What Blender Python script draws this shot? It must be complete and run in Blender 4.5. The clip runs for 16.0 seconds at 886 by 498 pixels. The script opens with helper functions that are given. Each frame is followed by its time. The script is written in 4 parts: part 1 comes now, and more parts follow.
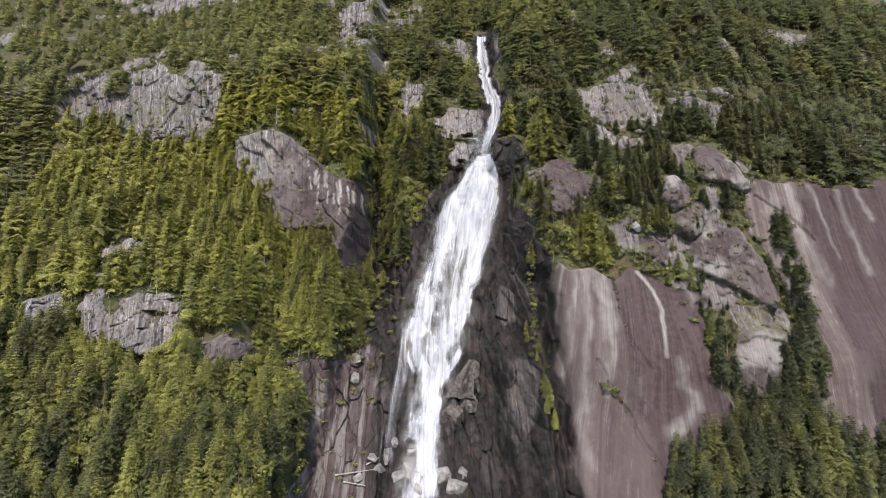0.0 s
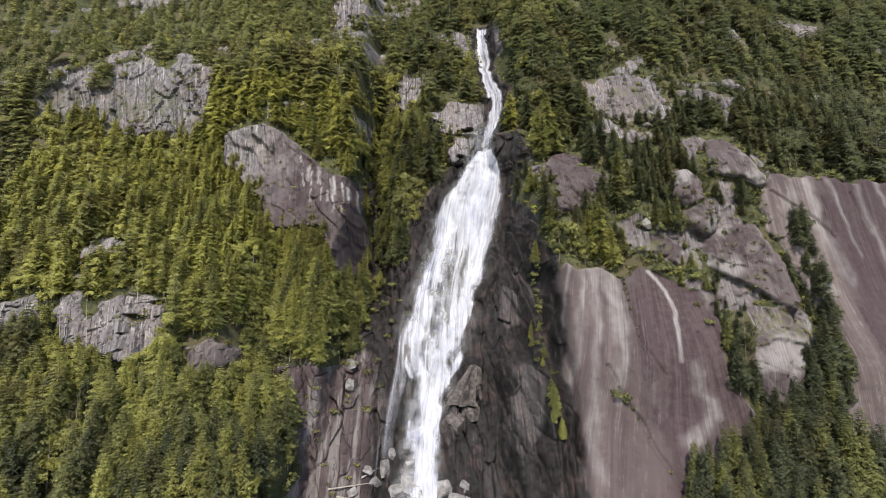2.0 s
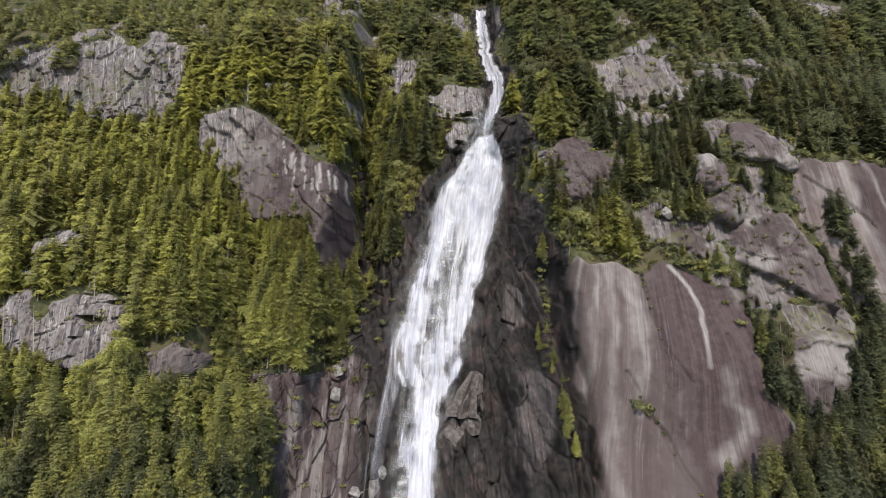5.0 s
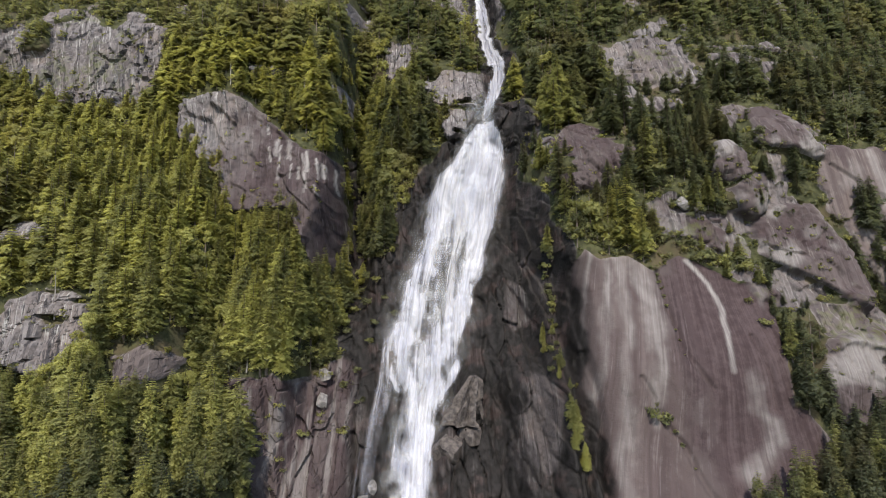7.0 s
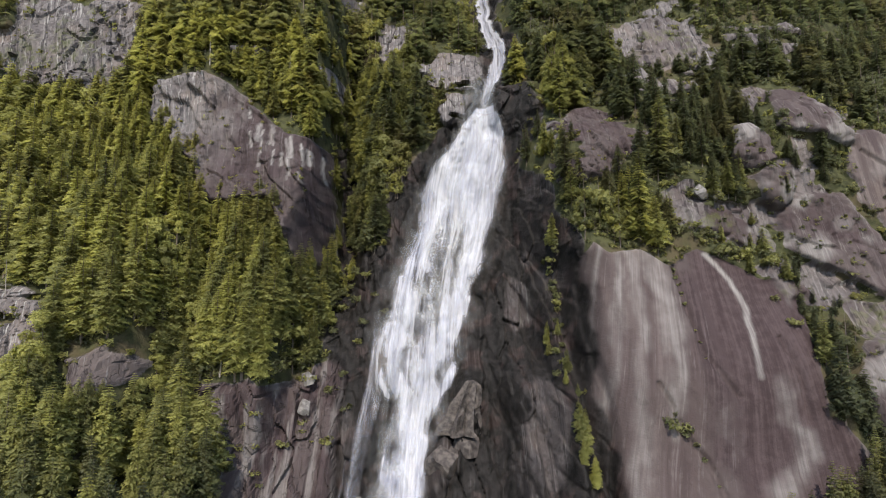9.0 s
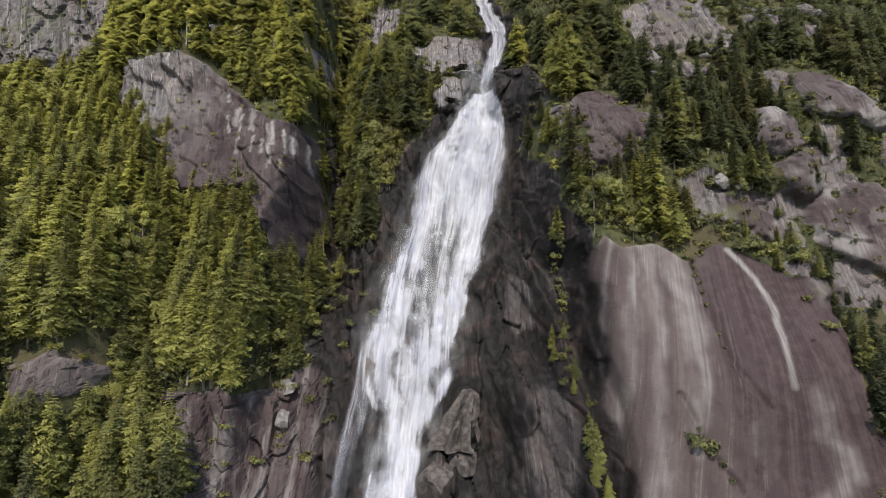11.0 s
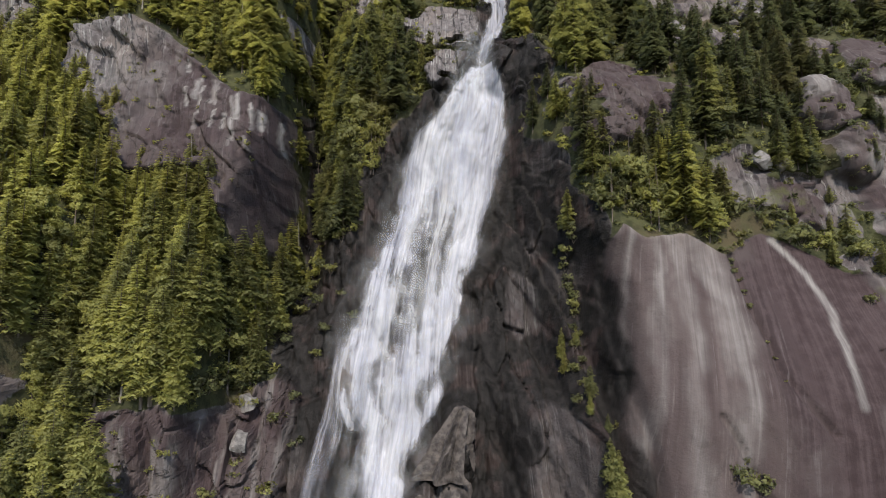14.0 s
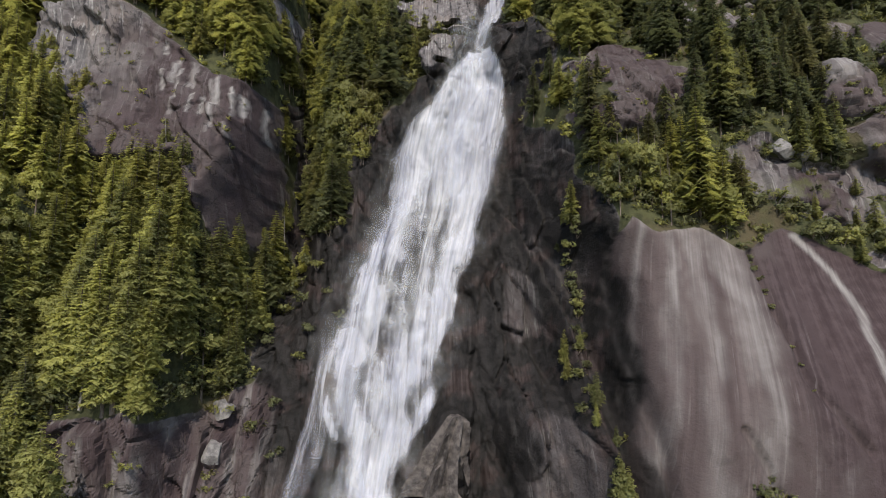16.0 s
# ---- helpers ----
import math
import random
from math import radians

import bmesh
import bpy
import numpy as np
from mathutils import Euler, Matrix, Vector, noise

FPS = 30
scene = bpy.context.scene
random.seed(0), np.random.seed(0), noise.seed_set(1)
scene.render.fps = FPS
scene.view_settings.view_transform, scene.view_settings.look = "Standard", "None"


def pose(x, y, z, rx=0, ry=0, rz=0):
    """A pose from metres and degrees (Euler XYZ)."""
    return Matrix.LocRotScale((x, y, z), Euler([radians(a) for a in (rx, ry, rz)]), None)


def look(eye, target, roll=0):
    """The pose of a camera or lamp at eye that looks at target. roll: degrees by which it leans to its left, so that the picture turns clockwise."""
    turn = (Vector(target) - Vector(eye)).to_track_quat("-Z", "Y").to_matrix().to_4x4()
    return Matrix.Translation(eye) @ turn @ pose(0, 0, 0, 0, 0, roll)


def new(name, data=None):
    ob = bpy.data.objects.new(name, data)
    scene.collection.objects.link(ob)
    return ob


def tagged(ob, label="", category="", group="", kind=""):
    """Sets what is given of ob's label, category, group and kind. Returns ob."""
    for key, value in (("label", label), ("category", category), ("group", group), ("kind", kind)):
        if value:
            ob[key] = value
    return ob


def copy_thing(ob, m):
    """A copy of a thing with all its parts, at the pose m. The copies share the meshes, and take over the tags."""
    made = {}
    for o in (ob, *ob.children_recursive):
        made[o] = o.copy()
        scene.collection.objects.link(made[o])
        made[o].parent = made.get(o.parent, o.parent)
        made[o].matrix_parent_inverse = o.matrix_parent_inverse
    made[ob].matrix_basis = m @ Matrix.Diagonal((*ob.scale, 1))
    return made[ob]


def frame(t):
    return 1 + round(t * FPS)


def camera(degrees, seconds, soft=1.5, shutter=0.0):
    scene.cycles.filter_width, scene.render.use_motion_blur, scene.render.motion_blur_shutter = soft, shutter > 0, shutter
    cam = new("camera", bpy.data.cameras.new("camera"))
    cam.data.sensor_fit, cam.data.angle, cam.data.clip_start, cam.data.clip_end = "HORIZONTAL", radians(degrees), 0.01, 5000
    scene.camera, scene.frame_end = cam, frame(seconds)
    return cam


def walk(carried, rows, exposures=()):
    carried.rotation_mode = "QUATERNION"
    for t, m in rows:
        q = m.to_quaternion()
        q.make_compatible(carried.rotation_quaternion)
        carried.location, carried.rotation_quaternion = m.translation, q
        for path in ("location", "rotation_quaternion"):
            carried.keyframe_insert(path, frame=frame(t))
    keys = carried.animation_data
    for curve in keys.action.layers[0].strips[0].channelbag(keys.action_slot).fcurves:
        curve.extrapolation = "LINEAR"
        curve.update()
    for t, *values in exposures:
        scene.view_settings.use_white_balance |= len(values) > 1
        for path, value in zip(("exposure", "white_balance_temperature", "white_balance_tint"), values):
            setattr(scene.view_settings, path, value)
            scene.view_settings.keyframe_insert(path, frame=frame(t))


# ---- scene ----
cam = camera(78.4, 16.0, 1.0)
METRES, EYE, TILT, LEAN, TURN = 150.0, 100.0, 6.0, 0.0, 0.0
ROWS = [
    (0.0, 0.0, 0.0, 0.0, 0.0, 0.0, -0.0),
    (0.5, -0.0009, 0.0239, -0.0038, -0.02, 0.11, 0.06),
    (1.0, -0.0007, 0.0499, -0.0073, -0.03, 0.2, 0.11),
    (1.5, -0.0009, 0.0775, -0.0107, -0.05, 0.25, 0.16),
    (2.0, -0.0005, 0.107, -0.0145, -0.07, 0.33, 0.21),
    (2.5, -0.0002, 0.1379, -0.0186, -0.1, 0.38, 0.25),
    (3.0, 0.0007, 0.1698, -0.023, -0.12, 0.43, 0.28),
    (3.5, 0.0015, 0.2023, -0.0273, -0.15, 0.46, 0.32),
    (4.0, 0.0029, 0.2351, -0.0315, -0.16, 0.49, 0.34),
    (6.5, 0.0109, 0.4023, -0.0524, -0.29, 0.48, 0.38),
    (7.0, 0.0132, 0.4365, -0.0565, -0.32, 0.45, 0.37),
    (7.5, 0.0157, 0.4707, -0.0607, -0.36, 0.4, 0.35),
    (8.0, 0.0189, 0.505, -0.0648, -0.38, 0.38, 0.32),
    (8.5, 0.0216, 0.5389, -0.0688, -0.4, 0.36, 0.29),
    (9.0, 0.0247, 0.5725, -0.0729, -0.43, 0.36, 0.25),
    (11.5, 0.0381, 0.7394, -0.0923, -0.64, 0.53, 0.08),
    (12.0, 0.0412, 0.7728, -0.0957, -0.68, 0.53, 0.05),
    (12.5, 0.0446, 0.8059, -0.099, -0.69, 0.55, 0.02),
    (13.0, 0.0479, 0.839, -0.1022, -0.73, 0.58, 0.0),
    (13.5, 0.0514, 0.8721, -0.1053, -0.75, 0.61, -0.01),
    (14.0, 0.0547, 0.9051, -0.1084, -0.78, 0.65, -0.03),
    (14.5, 0.0578, 0.9357, -0.1113, -0.85, 0.84, -0.08),
    (15.0, 0.0606, 0.9604, -0.1137, -0.91, 0.74, -0.16),
    (15.5, 0.0633, 0.9785, -0.1151, -0.94, 0.66, -0.23),
    (16.0, 0.0655, 0.9901, -0.1161, -0.95, 0.59, -0.3),
]

walk(cam, [(t, pose(0, 0, EYE, TILT, LEAN, TURN) @ pose(METRES * x, METRES * y, METRES * z, 90 + pitch, roll, yaw)) for t, x, y, z, yaw, pitch, roll in ROWS],
     exposures=[(0.0, 1.36), (4.0, 1.23), (9.0, 1.05), (16.0, 0.83)])

# ---- light ----
SUN_FROM = Vector((-0.03, -0.67, 0.74)).normalized()      # high, from behind the flight
sun_elev = math.asin(SUN_FROM.z)
sun_turn = math.atan2(SUN_FROM.x, SUN_FROM.y)
world = bpy.data.worlds.new("sky")
scene.world = world
world.use_nodes = True
wn, wl = world.node_tree.nodes, world.node_tree.links
sky = wn.new("ShaderNodeTexSky")
sky.sky_type, sky.sun_disc, sky.sun_elevation, sky.sun_rotation = "NISHITA", False, sun_elev, sun_turn
wl.new(sky.outputs[0], wn["Background"].inputs[0])
wn["Background"].inputs[1].default_value = 0.15
sun = new("sun", bpy.data.lights.new("sun", "SUN"))
sun.data.energy, sun.data.angle, sun.data.color = 3.5, radians(0.6), (1.0, 0.91, 0.795)
sun.matrix_world = look(SUN_FROM * 500, (0, 0, 0))


# ---- numbers: noise and masks over the face (x across, z up) ----
def ss(a, b, v):
    t = np.clip((np.asarray(v, float) - a) / (b - a), 0, 1)
    return t * t * (3 - 2 * t)


def hashed(i, j, seed):
    h = (i.astype(np.int64) * 374761393 + j.astype(np.int64) * 668265263 + seed * 974634777) & 0xFFFFFFFF
    h = ((h ^ (h >> 13)) * 1274126177) & 0xFFFFFFFF
    return ((h ^ (h >> 16)) & 0xFFFF) / 65535.0


def vnoise(x, z, seed=0):
    x, z = np.asarray(x, float), np.asarray(z, float)
    i, j = np.floor(x), np.floor(z)
    u, v = x - i, z - j
    u, v = u * u * (3 - 2 * u), v * v * (3 - 2 * v)
    a, b = hashed(i, j, seed), hashed(i + 1, j, seed)
    c, d = hashed(i, j + 1, seed), hashed(i + 1, j + 1, seed)
    return ((a * (1 - u) + b * u) * (1 - v) + (c * (1 - u) + d * u) * v) * 2 - 1


def fbm(x, z, size, octaves=4, seed=0, gain=0.5):
    total, amp, s = 0.0, 1.0, 1.0 / size
    for o in range(octaves):
        total = total + amp * vnoise(x * s + 17.3 * o, z * s - 9.1 * o, seed + o)
        amp *= gain
        s *= 2.03
    return total


def ridged(x, z, size, octaves=4, seed=0):
    total, amp, s = 0.0, 1.0, 1.0 / size
    for o in range(octaves):
        total = total + amp * (1 - 2 * np.abs(vnoise(x * s + 5.7 * o, z * s + 3.3 * o, seed + o)))
        amp *= 0.5
        s *= 2.1
    return total


def blocks(x, z, wide, high, seed=0):
    """Broken rock: the nearest cell's own depth and tilt, so that faces are flat and edges sharp. Returns depth and distance to the joint."""
    px, pz = x / wide, z / high
    bi, bj = np.floor(px), np.floor(pz)
    best, second = np.full(px.shape, 9.0), np.full(px.shape, 9.0)
    deep = np.zeros(px.shape)
    for di in (-1, 0, 1):
        for dj in (-1, 0, 1):
            ci, cj = bi + di, bj + dj
            ox, oz = hashed(ci, cj, seed), hashed(ci, cj, seed + 1)
            dx, dz = px - ci - ox, pz - cj - oz
            d = np.sqrt(dx * dx + dz * dz)
            val = hashed(ci, cj, seed + 2) * 2 - 1 + dx * (hashed(ci, cj, seed + 3) - 0.5) * 1.6 + dz * (hashed(ci, cj, seed + 4) - 0.7) * 1.6
            near = d < best
            second = np.where(near, best, np.minimum(second, d))
            deep = np.where(near, val, deep)
            best = np.where(near, d, best)
    return deep * ss(0.0, 0.11, second - best), second - best


def area(x, z, corners, soft=2.0, ragged=5.0, seed=3):
    """1 inside the outline, 0 outside, with a noise-worn edge."""
    corners = np.array(corners, float)
    lo, hi = corners.min(0) - 12 - ragged * 2, corners.max(0) + 12 + ragged * 2
    out = np.zeros(x.shape)
    box = (x > lo[0]) & (x < hi[0]) & (z > lo[1]) & (z < hi[1])
    if not box.any():
        return out
    px, pz = x[box], z[box]
    dist, inside = np.full(px.shape, 1e9), np.zeros(px.shape, bool)
    for (ax, az), (bx, bz) in zip(corners, np.roll(corners, -1, 0)):
        ex, ez = bx - ax, bz - az
        t = np.clip(((px - ax) * ex + (pz - az) * ez) / (ex * ex + ez * ez), 0, 1)
        dist = np.minimum(dist, np.hypot(px - ax - t * ex, pz - az - t * ez))
        cross = (az > pz) != (bz > pz)
        inside ^= cross & (px < ax + (pz - az) / (ez if ez else 1e-9) * ex)
    signed = np.where(inside, dist, -dist) + ragged * fbm(px, pz, 14.0, 4, seed)
    out[box] = ss(-soft, soft, signed)
    return out


def stroke(x, z, points, width, fade=0.6):
    """A soft line over the face: 1 on the line, 0 past its width."""
    out = np.zeros(x.shape)
    pts = np.array(points, float)
    lo, hi = pts.min(0) - 3 * width - 4, pts.max(0) + 3 * width + 4
    box = (x > lo[0]) & (x < hi[0]) & (z > lo[1]) & (z < hi[1])
    if not box.any():
        return out
    px, pz = x[box], z[box]
    px = px + 0.5 * width * fbm(px, pz, 9.0, 3, 51)
    dist = np.full(px.shape, 1e9)
    for (ax, az), (bx, bz) in zip(pts, pts[1:]):
        ex, ez = bx - ax, bz - az
        t = np.clip(((px - ax) * ex + (pz - az) * ez) / (ex * ex + ez * ez), 0, 1)
        dist = np.minimum(dist, np.hypot(px - ax - t * ex, pz - az - t * ez))
    out[box] = 1 - ss(width * (1 - fade), width, dist)
    return out


def profile(zs, ys):
    zz = np.arange(-20, 651, 2.0)
    yy = np.interp(zz, zs, ys)
    k = np.hanning(13)
    yy = np.convolve(np.pad(yy, 6, "edge"), k / k.sum(), "valid")
    return lambda z: np.interp(z, zz, yy)


def knoll(x, z, cx, cz, rx, rz, depth, power=2.0, seed=20):
    """A boss of rock that stands out of the face by depth metres."""
    n = 0.22 * fbm(x, z, 7.0, 3, seed)
    r = np.hypot((x - cx) / rx, (z - cz) / rz) * (1 + n)
    return depth * np.exp(-np.power(np.maximum(r, 1e-6), power))


LEFT_HILL = profile([-20, 10, 45, 77, 101, 130, 160, 180, 200, 240, 260, 313, 420, 650], [130, 190, 232, 262, 272, 288, 318, 329, 336, 341, 350, 400, 480, 640])
FOOT_CLIFF = profile([-20, 10, 35, 47, 75, 90, 110, 130, 150, 165, 190, 215, 260, 313, 420, 650], [240, 270, 281, 284, 285, 290, 297, 304, 314, 323, 336, 344, 354, 400, 480, 640])
GORGE = profile([-20, 10, 45, 70, 110, 140, 176, 203, 212, 264, 313, 420, 650], [205, 262, 292, 306, 326, 337, 344, 353, 358, 398, 426, 500, 660])
RIGHT_CLIFF = profile([-20, 10, 45, 62, 78, 110, 138, 172, 208, 250, 300, 420, 650], [190, 238, 261, 264, 267, 285, 297, 306, 338, 363, 385, 480, 650])

# the course of the water: height, middle, half width
FALL_Z = [5, 20, 39, 52, 61, 69, 78, 88, 98, 109, 121, 133, 145, 158, 173, 186, 199, 207, 218, 232, 245, 255, 262, 274, 293, 305, 315, 330]
FALL_X = [-11, -11, -10, -8, -6, -4, -3.8, -3, -1.5, 0.6, 4.6, 10.3, 13, 15.8, 21.3, 25, 26.5, 28, 33, 36.6, 38.2, 38, 34.8, 32.4, 31.7, 31.3, 32, 33.3]
FALL_W = [10.5, 10.5, 10, 10.5, 11.5, 14.5, 18, 20, 20.5, 20.5, 21, 20.5, 20.8, 20.4, 16.5, 12, 4.5, 4.2, 4.8, 5.5, 6.2, 6.8, 5.6, 4.4, 6.2, 6.4, 5.3, 3.8]


def eased(values):
    z = np.arange(8, 331, 1.0)
    k = np.hanning(19)
    return z, np.convolve(np.pad(np.interp(z, FALL_Z, values), 9, "edge"), k / k.sum(), "valid")


MID_Z, MID_X = eased(FALL_X)
HALF_Z, HALF_W = eased(FALL_W)


def fall_mid(z):
    return np.interp(z, MID_Z, MID_X)


def fall_half(z):
    return np.interp(z, HALF_Z, HALF_W)


def masks(x, z):
    """What bares the face: crags of broken rock, smooth grey plates, mauve slabs, the wet walls by the water."""
    m = {}

    def a(pts, soft=1.5, ragged=3.0, seed=3):
        return area(x, z, pts, soft, ragged, seed)

    m["crag_a"] = np.maximum(a([(-203, 206), (-206, 232), (-206, 254), (-195, 266), (-174, 253), (-155, 239), (-147, 228), (-147, 212), (-155, 210), (-188, 197)], seed=5),
                             a([(-254, 230), (-226, 240), (-197, 240), (-197, 212), (-246, 212)], ragged=5.0, seed=25))
    m["crag_a"] = np.maximum(m["crag_a"], a([(-172, 213), (-158, 218), (-146, 215), (-147, 203), (-166, 199)], seed=26))
    m["crag_b"] = a([(-133, 205), (-109, 212), (-88, 201), (-67, 182), (-50, 176), (-48, 150), (-48, 118), (-57, 118), (-62, 132), (-68, 143), (-95, 142), (-102, 163), (-130, 186)], ragged=1.8, seed=6)
    m["crag_c"] = np.maximum(a([(-183, 109), (-172, 108), (-164, 99), (-152, 109), (-128, 102), (-123, 84), (-140, 75), (-158, 80), (-176, 86)], seed=7),
                             a([(-178, 114), (-181, 132), (-174, 138), (-160, 133), (-156, 118), (-163, 110)], ragged=1.5, seed=27))
    m["crag_c"] = np.maximum(m["crag_c"], a([(-210, 102), (-193, 107), (-180, 96), (-200, 89)], seed=28))
    m["crag_d"] = a([(-117, 83), (-106, 87), (-95, 81), (-96, 73), (-109, 72)], ragged=2.5, seed=8)
    m["foot"] = a([(-89, 74), (-75, 73.5), (-64, 73.5), (-57, 70), (-46, 70), (-46, 77), (-38, 81), (-33, 72), (-34, 52), (-31, 25), (-28, 8), (-66, 8), (-66, 46), (-79, 55)], ragged=2.0, seed=9)
    m["gully"] = a([(-50, 179), (-40, 191), (-34, 142), (-23, 104), (-21, 75), (-44, 79), (-46, 121)], ragged=2.0, seed=10)
    m["dark"] = a([(21, 152), (36, 183), (50, 151), (58, 121), (58, 100), (57, 70), (61, 40), (60, 7), (-36, 6), (-38, 75), (-37, 111), (-32, 132), (-14, 160), (2, 187), (16, 194)], ragged=2.5, seed=11)
    m["crag_e"] = a([(49, 178), (72, 194), (77, 191), (88, 179), (92, 171), (78, 152), (54, 151)], ragged=3.0, seed=12)
    m["dome"] = np.maximum(a([(109, 253), (127, 253), (138, 243), (128, 220), (106, 224)], ragged=6.0, seed=13), a([(152, 245), (191, 252), (202, 237), (188, 224), (151, 226)], ragged=3.0, seed=23))
    m["dome"] = np.maximum(m["dome"], a([(113, 208), (126, 212), (118, 188), (106, 188)], ragged=3.0, seed=24))
    m["slab"] = a([(54, 105), (55.5, 117), (62, 123.5), (67, 120), (79, 120.5), (84, 117), (88, 113), (100, 120), (110, 116), (121, 108), (128, 107), (133, 95), (127, 78), (125, 64), (130, 62), (141, 50), (124, 37), (107, 33), (94, 18), (93, 5), (55, 5), (57, 42), (52, 73)], soft=1.0, ragged=1.0, seed=14)
    m["broken"] = np.maximum(a([(86, 142), (102, 150), (112, 135), (123, 119), (113, 116), (98, 124)], ragged=2.0, seed=15), a([(143, 108), (158, 107), (179, 95), (166, 84), (148, 85)], ragged=3.0, seed=35))
    m["broken"] = np.maximum(m["broken"], a([(112, 134), (122, 138), (132, 122), (138, 104), (128, 100), (118, 116)], ragged=3.5, seed=36))
    m["plate"] = np.maximum(a([(136, 134), (146, 142), (161, 142), (170, 123), (174, 103), (166, 97), (158, 104), (147, 112), (134, 121)], ragged=1.2, seed=37),
                            a([(145, 87), (166, 89), (158, 58), (142, 58), (139, 75)], ragged=1.5, seed=38))
    m["plate"] = np.maximum(m["plate"], a([(152, 194), (163, 198), (168, 186), (174, 168), (170, 163), (158, 170), (146, 174)], ragged=1.5, seed=39))
    m["plate"] = np.maximum(m["plate"], np.maximum(a([(121, 157), (125, 173), (132, 175), (138, 166), (136, 156), (127, 153)], soft=1.0, ragged=0.8, seed=40), a([(127, 150), (133, 154), (140, 149), (141, 140), (135, 135), (128, 139)], soft=1.0, ragged=0.6, seed=41)))
    m["far_slab"] = a([(170, 167), (181, 171), (206, 168), (240, 170), (305, 180), (350, 180), (350, 30), (176, 36), (180, 70), (186, 93), (185, 99), (178, 108), (174, 128), (171, 143)], soft=1.2, ragged=3.6, seed=16)
    m["lip"] = np.maximum(a([(8, 320), (17, 316), (22, 300), (17, 288), (9, 298)], ragged=2.0, seed=42), a([(37, 324), (45, 318), (47, 300), (43, 290), (39, 300)], ragged=2.0, seed=43))
    m["crag_f"] = a([(-92, 352), (-67, 348), (-52, 366), (-17, 346), (-57, 311), (-90, 314)], ragged=8.0, seed=17)
    m["crag_g"] = np.maximum(a([(-30, 258), (-14, 267), (-13, 250), (-28, 229)], ragged=3.0, seed=18),
                             a([(-10, 229), (7, 242), (27, 233), (25, 195), (12, 172), (4, 195), (3, 215)], ragged=4.0, seed=19))
    rubble = ss(0.02, 0.2, fbm(x, z * 0.8, 12.0, 4, 116))
    m["scree"] = rubble * a([(116, 178), (150, 202), (187, 182), (186, 140), (180, 98), (140, 84), (116, 112), (106, 130)], ragged=4.0, seed=46)
    m["outcrop"] = ss(0.05, 0.3, fbm(x, z * 0.8, 15.0, 4, 117)) * np.maximum(a([(92, 212), (108, 260), (160, 254), (208, 248), (218, 222), (160, 203), (120, 184), (94, 192)], ragged=6.0, seed=47),
                                                                            a([(-275, 235), (-205, 280), (-150, 255), (-138, 200), (-200, 188), (-262, 205)], ragged=8.0, seed=48))
    ledge = 1 - ss(0.3, 0.5, fbm(x * 0.4 + 0.25 * z, z * 1.3, 9.0, 3, 111))
    for key in ("crag_a", "crag_c", "crag_e", "crag_f", "crag_g", "dome", "broken"):
        m[key] = m[key] * ledge
    m["neck"] = a([(29, 200), (35, 211), (47, 212), (55, 194), (48, 176), (40, 168), (34, 184)], ragged=1.5, seed=45)
    off = np.abs(x - fall_mid(z)) - fall_half(z)
    m["channel"] = (1 - ss(1.0, 6.0, off + 2.5 * fbm(x, z, 9.0, 3, 77))) * ss(6, 14, z) * (1 - ss(326, 336, z))
    high = ss(150, 200, z) * (1 - ss(350, 390, z))
    m["bits"] = ss(0.62, 0.8, fbm(x, z, 24.0, 4, 91) + 0.25 * ss(-60, -180, x) * ss(200, 260, z)) * high
    return m


